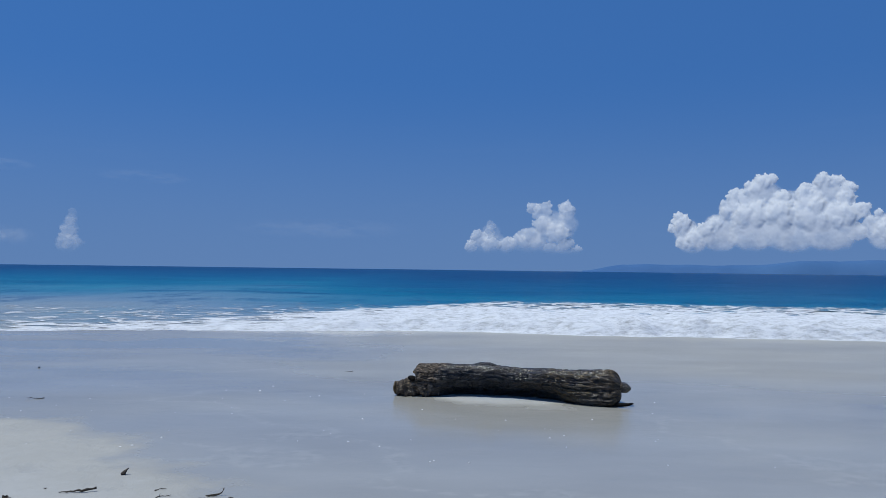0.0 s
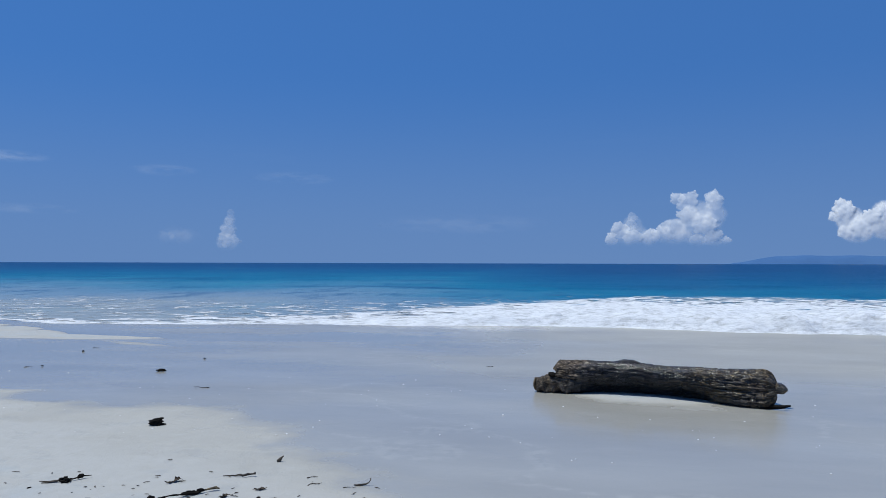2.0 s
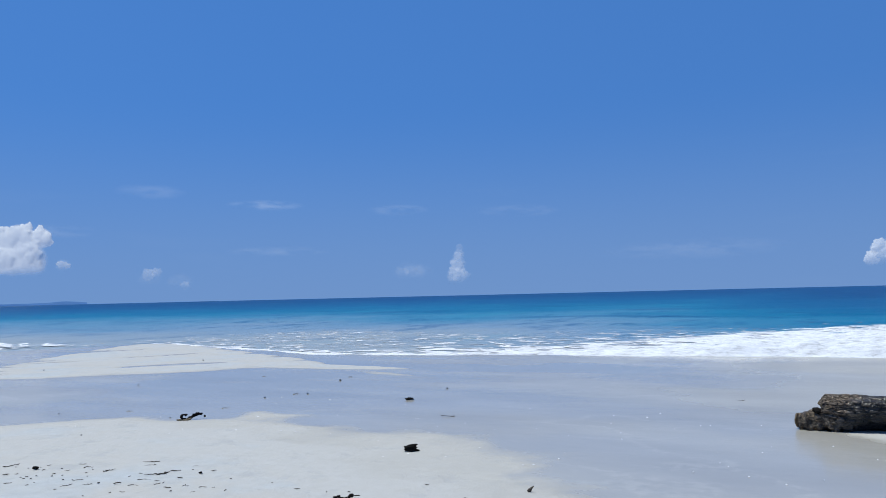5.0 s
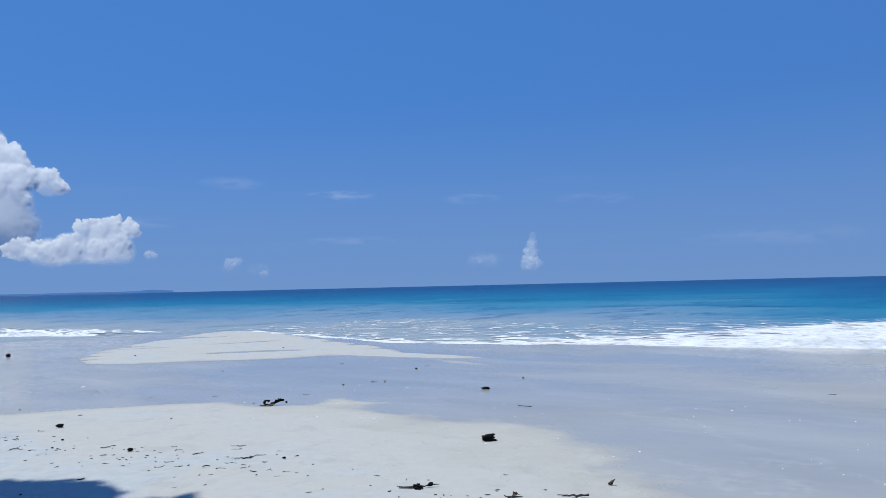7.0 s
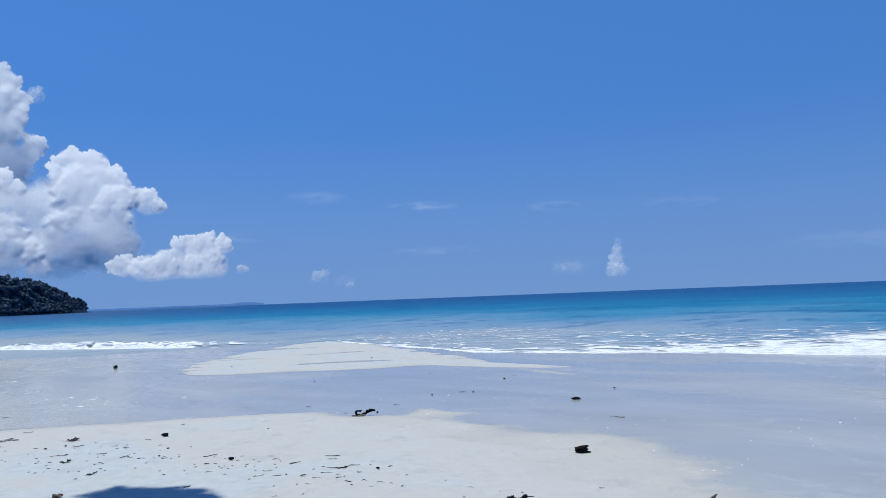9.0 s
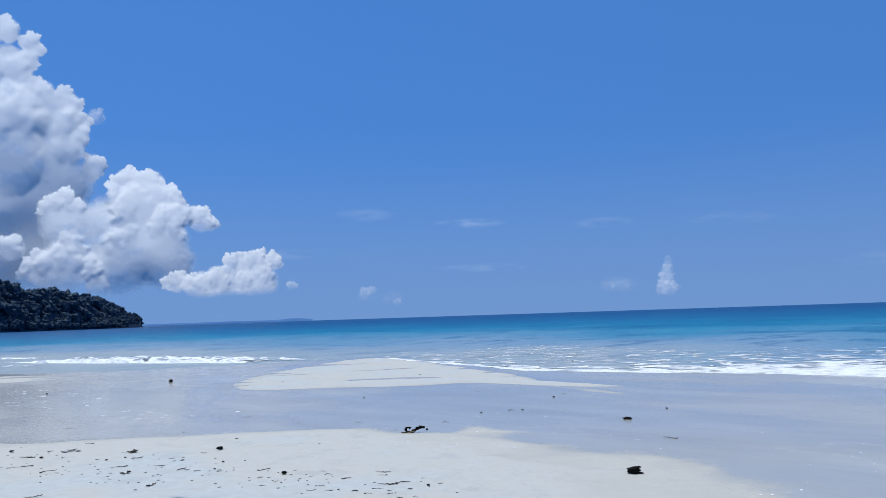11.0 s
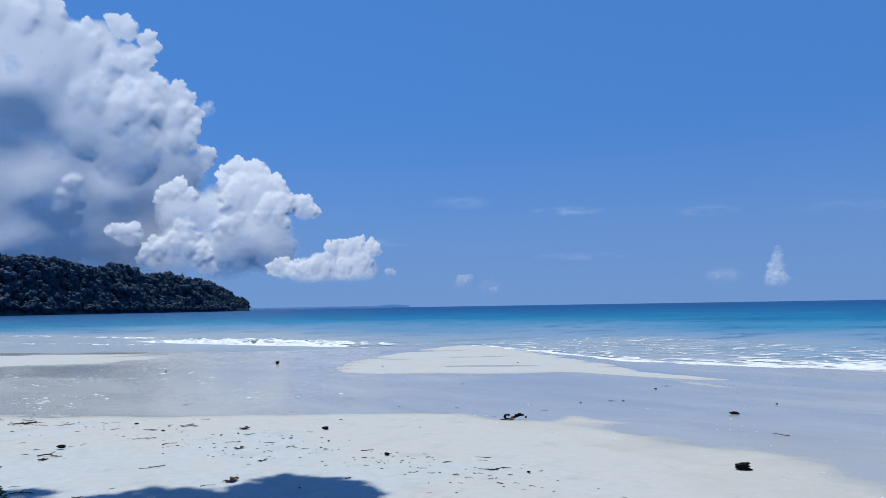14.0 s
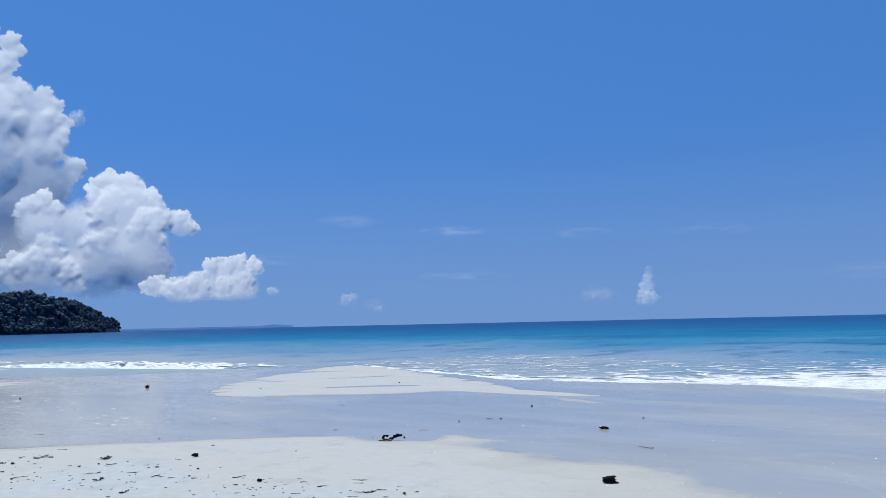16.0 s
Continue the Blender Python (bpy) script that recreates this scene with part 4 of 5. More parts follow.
def driftwood_log():
    L, N, A = 2.47, 420, 190
    s = np.linspace(0, 1, N)
    a = np.linspace(0, 2 * np.pi, A, endpoint=False)
    S, TH = np.meshgrid(s, a, indexing="ij")
    cy, cz = np.cos(TH), np.sin(TH)
    upper = np.interp(S, [0, 0.03, 0.09, 0.3, 0.45, 0.55, 0.8, 0.95, 0.985, 1], [0.33, 0.34, 0.352, 0.362, 0.372, 0.352, 0.350, 0.360, 0.36, 0.36])
    under = np.interp(S, [0, 0.1, 0.18, 0.26, 0.45, 0.62, 0.73, 0.82, 1], [0.04, 0.0, -0.02, 0.0, 0.015, 0.01, -0.01, -0.03, -0.03])
    wide = np.interp(S, [0, 0.04, 0.2, 0.5, 0.75, 0.88, 0.97, 1], [0.15, 0.165, 0.175, 0.170, 0.175, 0.20, 0.195, 0.19])
    mid, half = (upper + under) / 2, (upper - under) / 2
    fib = fbm(S * 7, cy * 5 + 4, cz * 5, 5, 3)
    rid = 1 - np.abs(noise3(S * 9 + 0.4 * np.sin(TH * 3), cy * 8, cz * 8, 6)) * 2
    check = np.abs(noise3(S * 34, cy * 17, cz * 17, 16)) * np.abs(noise3(S * 13, cy * 9, cz * 9, 17))
    k = 1 + 0.10 * fbm(S * 4, cy * 1.1, cz * 1.1, 3, 8) + 0.08 * fib + 0.03 * rid + 0.035 * fbm(S * 22, cy * 12, cz * 12, 4, 12) - 0.12 * smooth(0.12, 0.0, check) * (check < 0.12)
    blunt = np.sqrt(np.clip(1 - (np.clip(S - 0.945, 0, None) / 0.0585) ** 2, 0, 1)) * np.sqrt(np.clip(1 - (np.clip(0.035 - S, 0, None) / 0.042) ** 2, 0, 1))
    y, z = wide * cy * k * blunt, half * cz * k * blunt
    # squarer shoulders, and the face under the belly drawn back
    y = y * (1 + 0.10 * np.abs(np.sin(2 * TH)))
    y = y + 0.19 * smooth(0.16, 0.32, S) * smooth(0.82, 0.64, S) * smooth(0.35, -0.75, cz) * smooth(0.5, -0.1, cy)
    y = y - 0.07 * smooth(0.74, 0.88, S) * smooth(0.3, -0.8, cz)
    x = S * L + smooth(0.12, 0, S) * (0.20 + 0.02 * cz + 0.05 * noise3(TH * 3, 0.5))
    V = np.stack([x, y, z + mid], -1)
    base = thing("driftwood_log", None, pose(-0.50, 8.55, 0.0, 0, 0, -13.0), "dark wet driftwood log with cracked brown bark lying on wet sand", "log")
    me = mesh("bark", V.reshape(-1, 3), grid_faces(N, A, True))
    me.flip_normals()
    me.materials.append(BARK)
    me.materials.append(RAW)
    torn = (S < 0.015 + 0.012 * noise3(cy * 4, cz * 4, 0, 5))[:-1]
    me.polygons.foreach_set("material_index", torn.astype(np.int32).ravel())
    part("bark", me, base, "wet dark brown cracked bark")

    def end(i, dish, sgn):
        ring = V[i]
        c = ring.mean(0)
        rows = [ring]
        for q in (0.8, 0.55, 0.3, 0.05):
            w = c + (ring - c) * q
            w[:, 0] += sgn * dish * (1 - q) + 0.03 * noise3(w[:, 1] * 30, w[:, 2] * 30, q * 3, 4)
            rows.append(w)
        R = np.concatenate(rows)
        return [(R, [*map(list, grid_faces(5, A, True))])]

    part("broken_end", shape("broken_end", end(0, 0.10, 1), RAW), base, "splintered ochre broken end")
    part("butt_end", shape("butt_end", end(N - 1, 0.03, -1), BARK), base)
    # the stump of a root low on the broken end, with a cut ochre face
    t = np.linspace(0, 1, 22)
    P = np.stack([0.52 - 0.50 * t, -0.07 - 0.035 * t, 0.085 + 0.012 * np.sin(t * 5)], -1)
    R = 0.105 * np.interp(t, [0, 0.4, 0.8, 0.95, 1], [0.75, 0.95, 0.95, 0.75, 0.5]) * (1 + 0.10 * noise3(t * 11, 2.2))
    root = part("root_stump", shape("root_stump", [tube(P, R, 40, 0.5, 12)], BARK), base, "thick root stump at the broken end")
    v, f = lump((0.022, 0.075, 0.072), 14, 4, 0.25)
    part("cut_face", shape("cut_face", [(v + (0.015, -0.105, 0.088), f)], RAW), root, "round ochre cut face")
    v, f = lump((0.07, 0.06, 0.055), 4, 4, 0.3)
    part("knot", shape("knot", [(v + (L + 0.02, -0.06, 0.19), f)], BARK), base, "rounded knot on the butt end")
    # black lump put where there is only a shaded hollow under the overhang
    v, f = lump((0.045, 0.04, 0.028), 9)
    part("knot", shape("knot", [(v + (0.21, -0.15, 0.205), f)], HUSK), base, "black lump standing in for the dark hollow by the broken end")
    v, f = lump((0.02, 0.02, 0.012), 10)
    part("knot", shape("knot", [(v + (0.78, -0.07, 0.345), f)], HUSK), base, "small black knot on top")
    part("stub", shape("stub", [tube([(0.84, 0.02, 0.33), (0.96, 0, 0.365), (1.06, 0, 0.372), (1.18, 0, 0.345)], [0.03, 0.026, 0.02, 0.008], 10, 0.4, 3)], BARK), base, "low branch stub on top")
    part("splinter", shape("splinter", [tube([(L - 0.15, -0.17, 0.03), (L - 0.02, -0.18, 0.03), (L + 0.06, -0.18, 0.035), (L + 0.12, -0.17, 0.05)], [0.025, 0.02, 0.016, 0.006], 8, 0.4, 5)], HUSK), base, "dark splinter at the foot")
    return base


driftwood_log()


# ---- litter on the sand ----
def stick_mesh(seed, bend=0.12, fork=False):
    """A broken stick one metre long, lying along x."""
    r = np.random.RandomState(seed)
    t = np.linspace(0, 1, 14)
    P = np.stack([t - 0.5, bend * np.sin(t * np.pi * r.uniform(0.7, 1.6)) + 0.05 * noise3(t * 9, seed), 0.03 + 0.05 * np.abs(noise3(t * 4, seed + 9))], -1)
    R = 0.030 * (1 - 0.55 * t) * (1 + 0.4 * noise3(t * 9, seed + 3))
    pieces = [tube(P, R, 8, 0.3, seed)]
    if fork:
        for k in (5, 9):
            a = r.uniform(0.5, 1.0) * (1 if k == 5 else -1)
            q = np.linspace(0, 0.32, 6)[:, None] * np.array([math.cos(a), math.sin(a), 0.25])
            pieces.append(tube(P[k] + q, np.linspace(0.02, 0.006, 6), 7, 0.3, seed + k))
    return shape("stick", pieces, WOOD)


def leaf_mesh(seed):
    """A crumpled dry leaf with upturned, torn rims, two units long."""
    u, v = np.meshgrid(np.linspace(-1, 1, 21), np.linspace(-1, 1, 9), indexing="ij")
    torn = 1 + 0.7 * noise3(u * 4, np.sign(v) * 3, 0, seed + 5) * np.abs(v)
    w = (0.40 * (1 - u * u) ** 0.6 + 0.02) * torn
    turn = v * (1.05 + 0.5 * noise3(u * 1.5, 2.2, 0, seed)) + 0.5 * u
    z = w * (1 - np.cos(turn)) * 0.9 + 0.22 * np.abs(u) ** 3 + 0.09 * fbm(u * 2.5, v * 2, 0, 3, seed + 8) + 0.08
    V = np.stack([u * (1 - 0.08 * z), w * np.sin(turn) + 0.12 * np.sin(2.5 * u + seed), z], -1).reshape(-1, 3)
    under = V - (0, 0, 0.03)
    f = grid_faces(21, 9)
    F = [*map(list, f)] + [[q + len(V) for q in p[::-1]] for p in f]
    stalk = tube([(0.9, 0.12 * math.sin(2.25 + seed), 0.24), (1.15, 0.1, 0.16), (1.35, 0.14, 0.05)], [0.03, 0.025, 0.015], 6)
    return shape("dry_leaf", [(np.concatenate([V, under]), F), stalk], DRYLEAF)


STICKS = [stick_mesh(k, 0.03 + 0.035 * k, k in (2, 4)) for k in range(6)]
PODS = [shape("seed_pod", [lump((1, 0.8, 0.7), k + 20, 2, 0.6)], HUSK) for k in range(4)]
FRAGS = [shape("bark_fragment", [block((1, 0.42, 0.3), k + 30, 0.9)], HUSK) for k in range(3)]
LEAVES = [leaf_mesh(k) for k in range(3)]
CORALS = [shape("coral_piece", [lump((1, 0.6, 0.35), k + 45, 3, 0.9)], CORAL) for k in range(3)]
r = np.random.RandomState(12)


# x, y and length of each piece, from the dry strand on the one side to the log on the other
STRAND = [(-11.22, 1.84, 0.33), (-11.58, 1.98, 0.14), (-10.93, 2.02, 0.12), (-10.72, 2.15, 0.12), (-10.74, 2.28, 0.14), (-10.5, 2.79, 0.11), (-9.92, 2.62, 0.12), (-9.52, 2.9, 0.16), (-8.97, 2.58, 0.11), (-8.93, 2.69, 0.15),
          (-9.93, 3.75, 0.11), (-8.98, 1.14, 0.14), (-8.32, 1.07, 0.16), (-8.84, 1.43, 0.07), (-9.06, 1.58, 0.07), (-8.99, 1.9, 0.06), (-8.53, 1.6, 0.23), (-8.39, 2.73, 0.16), (-7.27, 2.21, 0.16), (-7.29, 2.11, 0.09),
          (-9.65, 1.55, 0.08), (-6.67, 1.65, 0.06), (-8.0, 3.28, 0.16), (-6.53, 1.34, 0.11), (-6.22, 2.27, 0.12)]
STRAND_MID = [(-7.69, 3.55, 0.11), (-7.99, 3.84, 0.06), (-7.28, 3.61, 0.12), (-7.09, 3.65, 0.07), (-6.89, 3.77, 0.06), (-6.59, 4.08, 0.13), (-5.99, 3.67, 0.06), (-6.3, 4.24, 0.04), (-5.96, 4.16, 0.05), (-6.05, 4.38, 0.06),
              (-5.88, 4.31, 0.07), (-5.48, 3.81, 0.09), (-5.55, 3.96, 0.09), (-5.35, 3.9, 0.07), (-5.6, 4.3, 0.11), (-5.44, 4.59, 0.10), (-4.9, 3.85, 0.04), (-4.98, 4.02, 0.08), (-4.83, 4.12, 0.05), (-4.82, 3.46, 0.04),
              (-5.53, 4.68, 0.14), (-5.10, 4.34, 0.17), (-5.03, 4.46, 0.14), (-4.58, 4.17, 0.05), (-4.42, 4.19, 0.06), (-4.33, 4.21, 0.03), (-4.39, 4.06, 0.04), (-4.92, 4.2, 0.04), (-5.03, 4.71, 0.04), (-5.05, 4.18, 0.10)]
STRAND_NEAR = [(-2.22, 4.64, 0.21), (-1.74, 4.71, 0.07), (-1.68, 4.58, 0.09), (-1.44, 4.56, 0.08), (-2.07, 4.22, 0.09)]
FRAGMENTS = [(-2.43, 3.94, 0.025), (-2.38, 3.91, 0.03), (-2.4, 3.96, 0.02), (-2.39, 3.985, 0.022), (-2.43, 4.03, 0.018), (-2.34, 4.0, 0.045), (-2.3, 3.9, 0.025), (-2.48, 3.94, 0.015), (-2.57, 4.04, 0.015), (-2.64, 4.05, 0.025), (-2.66, 4.13, 0.015),
             (-3.12, 3.96, 0.02), (-3.07, 3.96, 0.02), (-3.0, 3.97, 0.025), (-2.87, 4.0, 0.05), (-2.93, 3.95, 0.022), (-2.9, 3.93, 0.022), (-2.74, 3.96, 0.013), (-3.05, 4.1, 0.015), (-2.98, 4.18, 0.012), (-2.94, 4.25, 0.012), (-2.84, 4.3, 0.022), (-3.37, 4.13, 0.03)]
WET_STICKS = [(-8.46, 6.88, 0.09), (-10.55, 6.4, 0.085), (-7.4, 7.54, 0.096), (-7.37, 8.99, 0.115), (-7.96, 11.26, 0.10), (-4.25, 7.91, 0.17), (-11.81, 4.18, 0.095), (-9.7, 10.92, 0.088), (-1.26, 10.3, 0.1)]
DRY_PODS = [(-7.03, 3.8, 0.025), (-7.31, 4.06, 0.027), (-8.04, 4.45, 0.075), (-6.26, 4.08, 0.055), (-7.24, 3.27, 0.017), (-8.36, 3.82, 0.019), (-5.96, 3.84, 0.015), (-5.3, 3.96, 0.021), (-5.67, 3.92, 0.015), (-5.88, 3.97, 0.015),
            (-7.37, 5.35, 0.019), (-5.62, 2.78, 0.02), (-10.11, 2.93, 0.055), (-9.34, 2.99, 0.04), (-8.93, 1.79, 0.09), (-8.51, 3.36, 0.034), (-8.49, 3.56, 0.024), (-4.78, 4.52, 0.03), (-3.37, 3.31, 0.03)]
WET_PODS = [(-9.88, 4.98, 0.02), (-9.74, 5.81, 0.018), (-9.2, 6.38, 0.02), (-7.45, 6.64, 0.018), (-7.58, 8.52, 0.035), (-7.25, 9.1, 0.035), (-7.82, 10.74, 0.04), (-5.48, 10.27, 0.035), (-18.47, 6.22, 0.05), (-13.59, 13.25, 0.04), (-10.92, 9.1, 0.03), (-15.28, 10.33, 0.04)]


def lay(kind, meshes, places, unit, label, category, group, lift=0.0, flat=1.0):
    """Lays one piece at each place, crosswise to the slope of the beach; unit: the length of the meshes."""
    for k, (x, y, long) in enumerate(places):
        s = long / unit
        z = max(float(ground(x, y)), -0.01)
        m = pose(x, y, z + lift * long, r.uniform(-8, 8), r.uniform(-4, 4), r.uniform(-28, 28) + math.degrees(math.atan2(-x, y)) + 180 * r.randint(2))
        ob = thing(kind, meshes[(k * 5 + k // 7) % len(meshes)], m, label, category, group)
        w = s * r.uniform(0.8, 1.3) * (1.5 if long < 0.08 else 1.0)
        ob.scale = (s, w, w * flat) if lift == 0 else (s, s, s * r.uniform(0.5, 0.75))


lay("stick", STICKS, STRAND, 1.0, "short grey broken stick on dry sand", "stick", "sticks on the sand")
lay("stick", STICKS, STRAND_MID, 1.0, "small weathered stick on the strand line", "stick", "sticks on the sand")
lay("stick", STICKS, STRAND_NEAR, 1.0, "grey twig lying on damp sand", "stick", "sticks on the sand")
lay("bark_fragment", FRAGS, FRAGMENTS, 2.7, "tiny broken fragment of dark bark on the sand", "bark fragment", "bark fragments on the sand", 0.1)
lay("stick", STICKS, WET_STICKS, 1.0, "small dark stick on wet sand", "stick", "sticks on the sand")
lay("seed_pod", PODS, DRY_PODS, 2.0, "small black seed pod on dry sand", "seed pod", "seed pods on the sand", 0.3)
lay("seed_pod", PODS, WET_PODS, 2.0, "small dark seed pod on wet sand", "seed pod", "seed pods on the sand", 0.25)
lay("dry_leaf", LEAVES, [(-2.57, 4.42, 0.10), (-1.96, 4.39, 0.08), (-2.11, 4.2, 0.056), (-1.24, 4.21, 0.074), (-0.12, 4.46, 0.10), (-8.37, 1.5, 0.10), (-6.84, 3.06, 0.10), (-7.59, 3.16, 0.11), (-8.77, 3.77, 0.13), (-6.23, 2.48, 0.14)],
    2.0, "curled dry brown leaf", "leaf", "dry leaves on the sand")
lay("twig", [STICKS[2], STICKS[4]], [(-6.97, 1.06, 0.17), (-7.31, 1.07, 0.08), (-8.34, 3.62, 0.12), (-8.01, 4.23, 0.06)], 1.0, "forked grey twig on the sand", "twig", "twigs on the sand")
lay("coral_piece", CORALS, [(-9.53, 3.31, 0.08), (-9.55, 3.39, 0.10), (-9.45, 3.43, 0.065), (-8.6, 5.01, 0.05)], 2.0, "pale broken piece of coral on dry sand", "coral", "coral pieces on the sand", 0.2)
thing("shell", shape("shell", [tube([(-0.02, 0, 0.0), (-0.008, 0, 0.014), (0.006, 0.002, 0.03), (0.02, 0.004, 0.042)], [0.016, 0.012, 0.006, 0.002], 12, 0.3, 5)], WOOD), pose(-2.1, 5.05, float(ground(-2.1, 5.05)) + 0.002), "small grey pointed shell on damp sand", "shell")
thing("coconut", shape("coconut", [lump((0.052, 0.046, 0.044), 31, 3, 0.4)], HUSK), pose(-18.58, 9.22, 0.034), "old dark coconut on wet sand", "coconut")
thing("driftwood_piece", shape("driftwood_piece", [block((0.048, 0.022, 0.014), 33, 1.1)], HUSK), pose(-5.41, 9.0, 0.016, 0, 0, 31), "flat dark piece of driftwood on wet sand", "driftwood")


def knobbed_stick():
    z = float(ground(-2.35, 4.16))
    base = thing("driftwood_stick", None, pose(-2.35, 4.16, z, 0, 0, 50.5), "long thin black driftwood stick with a knotted middle and pale tip", "stick")
    t = np.linspace(0, 1, 30)
    P = np.stack([0.43 * (t - 0.5), 0.010 * np.sin(t * 8), 0.008 + 0.012 * np.abs(np.sin(t * 4.5))], -1)
    R = 0.0055 * np.interp(t, [0, 0.1, 0.45, 0.5, 0.72, 0.76, 0.85, 1], [0.9, 0.8, 0.9, 1.6, 1.5, 0.8, 0.6, 0.5]) * (1 + 0.4 * noise3(t * 18, 3.1))
    part("shaft", shape("shaft", [tube(P, R, 9, 0.5, 3)], HUSK), base)
    part("hook", shape("hook", [tube([(-0.215, 0.0, 0.010), (-0.212, 0.012, 0.024), (-0.19, 0.014, 0.036), (-0.168, 0.008, 0.028), (-0.166, 0.004, 0.016)], [0.004, 0.005, 0.0075, 0.006, 0.003], 8, 0.6, 9)], HUSK), base)
    part("tip", shape("tip", [tube([(0.12, 0.004, 0.012), (0.17, 0.002, 0.016), (0.20, -0.006, 0.018), (0.225, -0.010, 0.010)], [0.004, 0.006, 0.008, 0.003], 9, 0.4, 5)], RAW), base, "pale peeled tip")
    for c, q, seed in (((0.01, 0.008, 0.016), 0.010, 61), ((0.035, 0.012, 0.018), 0.011, 62), ((0.06, 0.008, 0.016), 0.010, 63), ((0.105, 0.002, 0.020), 0.011, 64), ((0.085, -0.002, 0.014), 0.008, 65)):
        v, f = block((1.5 * q, 0.8 * q, 0.8 * q), seed, 0.9)
        part("knot", shape("knot", [(v + c, f)], HUSK), base)


def budded_twig():
    """A short twig with two round buds at one end."""
    base = thing("budded_twig", None, pose(-1.83, 4.20, float(ground(-1.83, 4.2)), 0, 0, 20), "short black twig with two buds on damp sand", "twig")
    part("stem", shape("stem", [tube([(-0.05, 0, 0.010), (0.0, 0.002, 0.007), (0.04, 0.004, 0.008), (0.06, 0.003, 0.007)], [0.003, 0.003, 0.0045, 0.002], 8, 0.3, 6)], HUSK), base)
    for c, size, seed in (((-0.052, 0.0, 0.014), (0.012, 0.010, 0.010), 66), ((-0.036, -0.030, 0.008), (0.015, 0.008, 0.007), 67)):
        v, f = lump(size, seed, 3, 0.4)
        part("bud", shape("bud", [(v + c, f)], HUSK), base)


def root_tangle():
    """Thin roots that meet in a knot, lying flat."""
    base = thing("root_tangle", None, pose(-3.25, 4.30, float(ground(-3.25, 4.30)), 0, 0, 37), "dark tangle of root with a knotted middle on dry sand", "driftwood")
    base.scale = (0.95, 0.85, 0.85)
    limbs = (([(-0.155, 0.035, 0.014), (-0.10, 0.012, 0.010), (-0.05, 0.004, 0.012), (0.0, 0.0, 0.016)], [0.003, 0.005, 0.006, 0.009], WOOD),
             ([(-0.14, 0.01, 0.006), (-0.09, -0.004, 0.008), (-0.04, -0.006, 0.010)], [0.003, 0.005, 0.006], WOOD),
             ([(0.0, 0.0, 0.016), (0.05, 0.0, 0.012), (0.10, 0.02, 0.020), (0.165, 0.035, 0.016)], [0.010, 0.005, 0.006, 0.002], HUSK),
             ([(-0.03, -0.005, 0.012), (0.0, -0.045, 0.008), (0.02, -0.07, 0.006)], [0.008, 0.007, 0.003], HUSK),
             ([(0.02, -0.005, 0.012), (0.035, -0.03, 0.008), (0.03, -0.055, 0.006)], [0.007, 0.006, 0.003], HUSK))
    for k, (P, R, material) in enumerate(limbs):
        part("root", shape("root", [tube(P, R, 9, 0.5, 70 + k)], material), base)
    for k, (c, q) in enumerate((((-0.02, 0.0, 0.018), 0.014), ((0.004, 0.004, 0.026), 0.013), ((0.014, -0.022, 0.014), 0.014), ((-0.012, -0.045, 0.010), 0.010), ((0.10, 0.022, 0.024), 0.015), ((0.085, 0.016, 0.016), 0.010))):
        v, f = block((q, 0.8 * q, 0.85 * q), 80 + k, 0.8)
        part("knot", shape("knot", [(v + c, f)], HUSK), base)


def hooked_twig():
    base = thing("hooked_twig", None, pose(-1.37, 4.63, float(ground(-1.37, 4.63)), 0, 0, 14), "pale grey twig with an upturned hooked end", "twig")
    part("stem", shape("stem", [tube([(-0.06, 0.004, 0.005), (-0.02, 0, 0.007), (0.015, 0, 0.010), (0.035, 0, 0.020), (0.044, 0, 0.036), (0.047, 0, 0.050)], [0.003, 0.005, 0.005, 0.0045, 0.004, 0.002], 9, 0.3, 3)], WOOD), base)
    part("side_twig", shape("side_twig", [tube([(-0.05, -0.012, 0.004), (-0.01, -0.008, 0.005), (0.012, -0.002, 0.008)], [0.002, 0.003, 0.003], 7, 0.3, 4)], WOOD), base)


hooked_twig()
knobbed_stick()
budded_twig()
root_tangle()


def husk_lump():
    base = thing("coconut_husk", None, pose(-3.63, 5.96, float(ground(-3.63, 5.96)), 0, 0, 32), "black charred coconut husk lying on the sand", "coconut husk")
    v, f = block((0.052, 0.036, 0.029), 37, 0.5)
    v[:, 2] *= 0.92 + 6.0 * v[:, 0]
    part("shell", shape("shell", [(v + (-0.008, 0, 0.028), f)], HUSK), base)
    for k, (a, b, c) in enumerate((((0.02, 0.0, 0.045), (0.045, -0.006, 0.056), (0.066, -0.010, 0.060)), ((0.02, 0.0, 0.032), (0.05, -0.012, 0.036), (0.064, -0.02, 0.033)), ((0.015, 0.0, 0.012), (0.05, -0.01, 0.010), (0.085, -0.016, 0.008)))):
        part("fibre", shape("fibre", [tube([a, b, c], [0.016, 0.011, 0.004], 9, 0.6, 50 + k)], HUSK), base, "frayed black fibre")


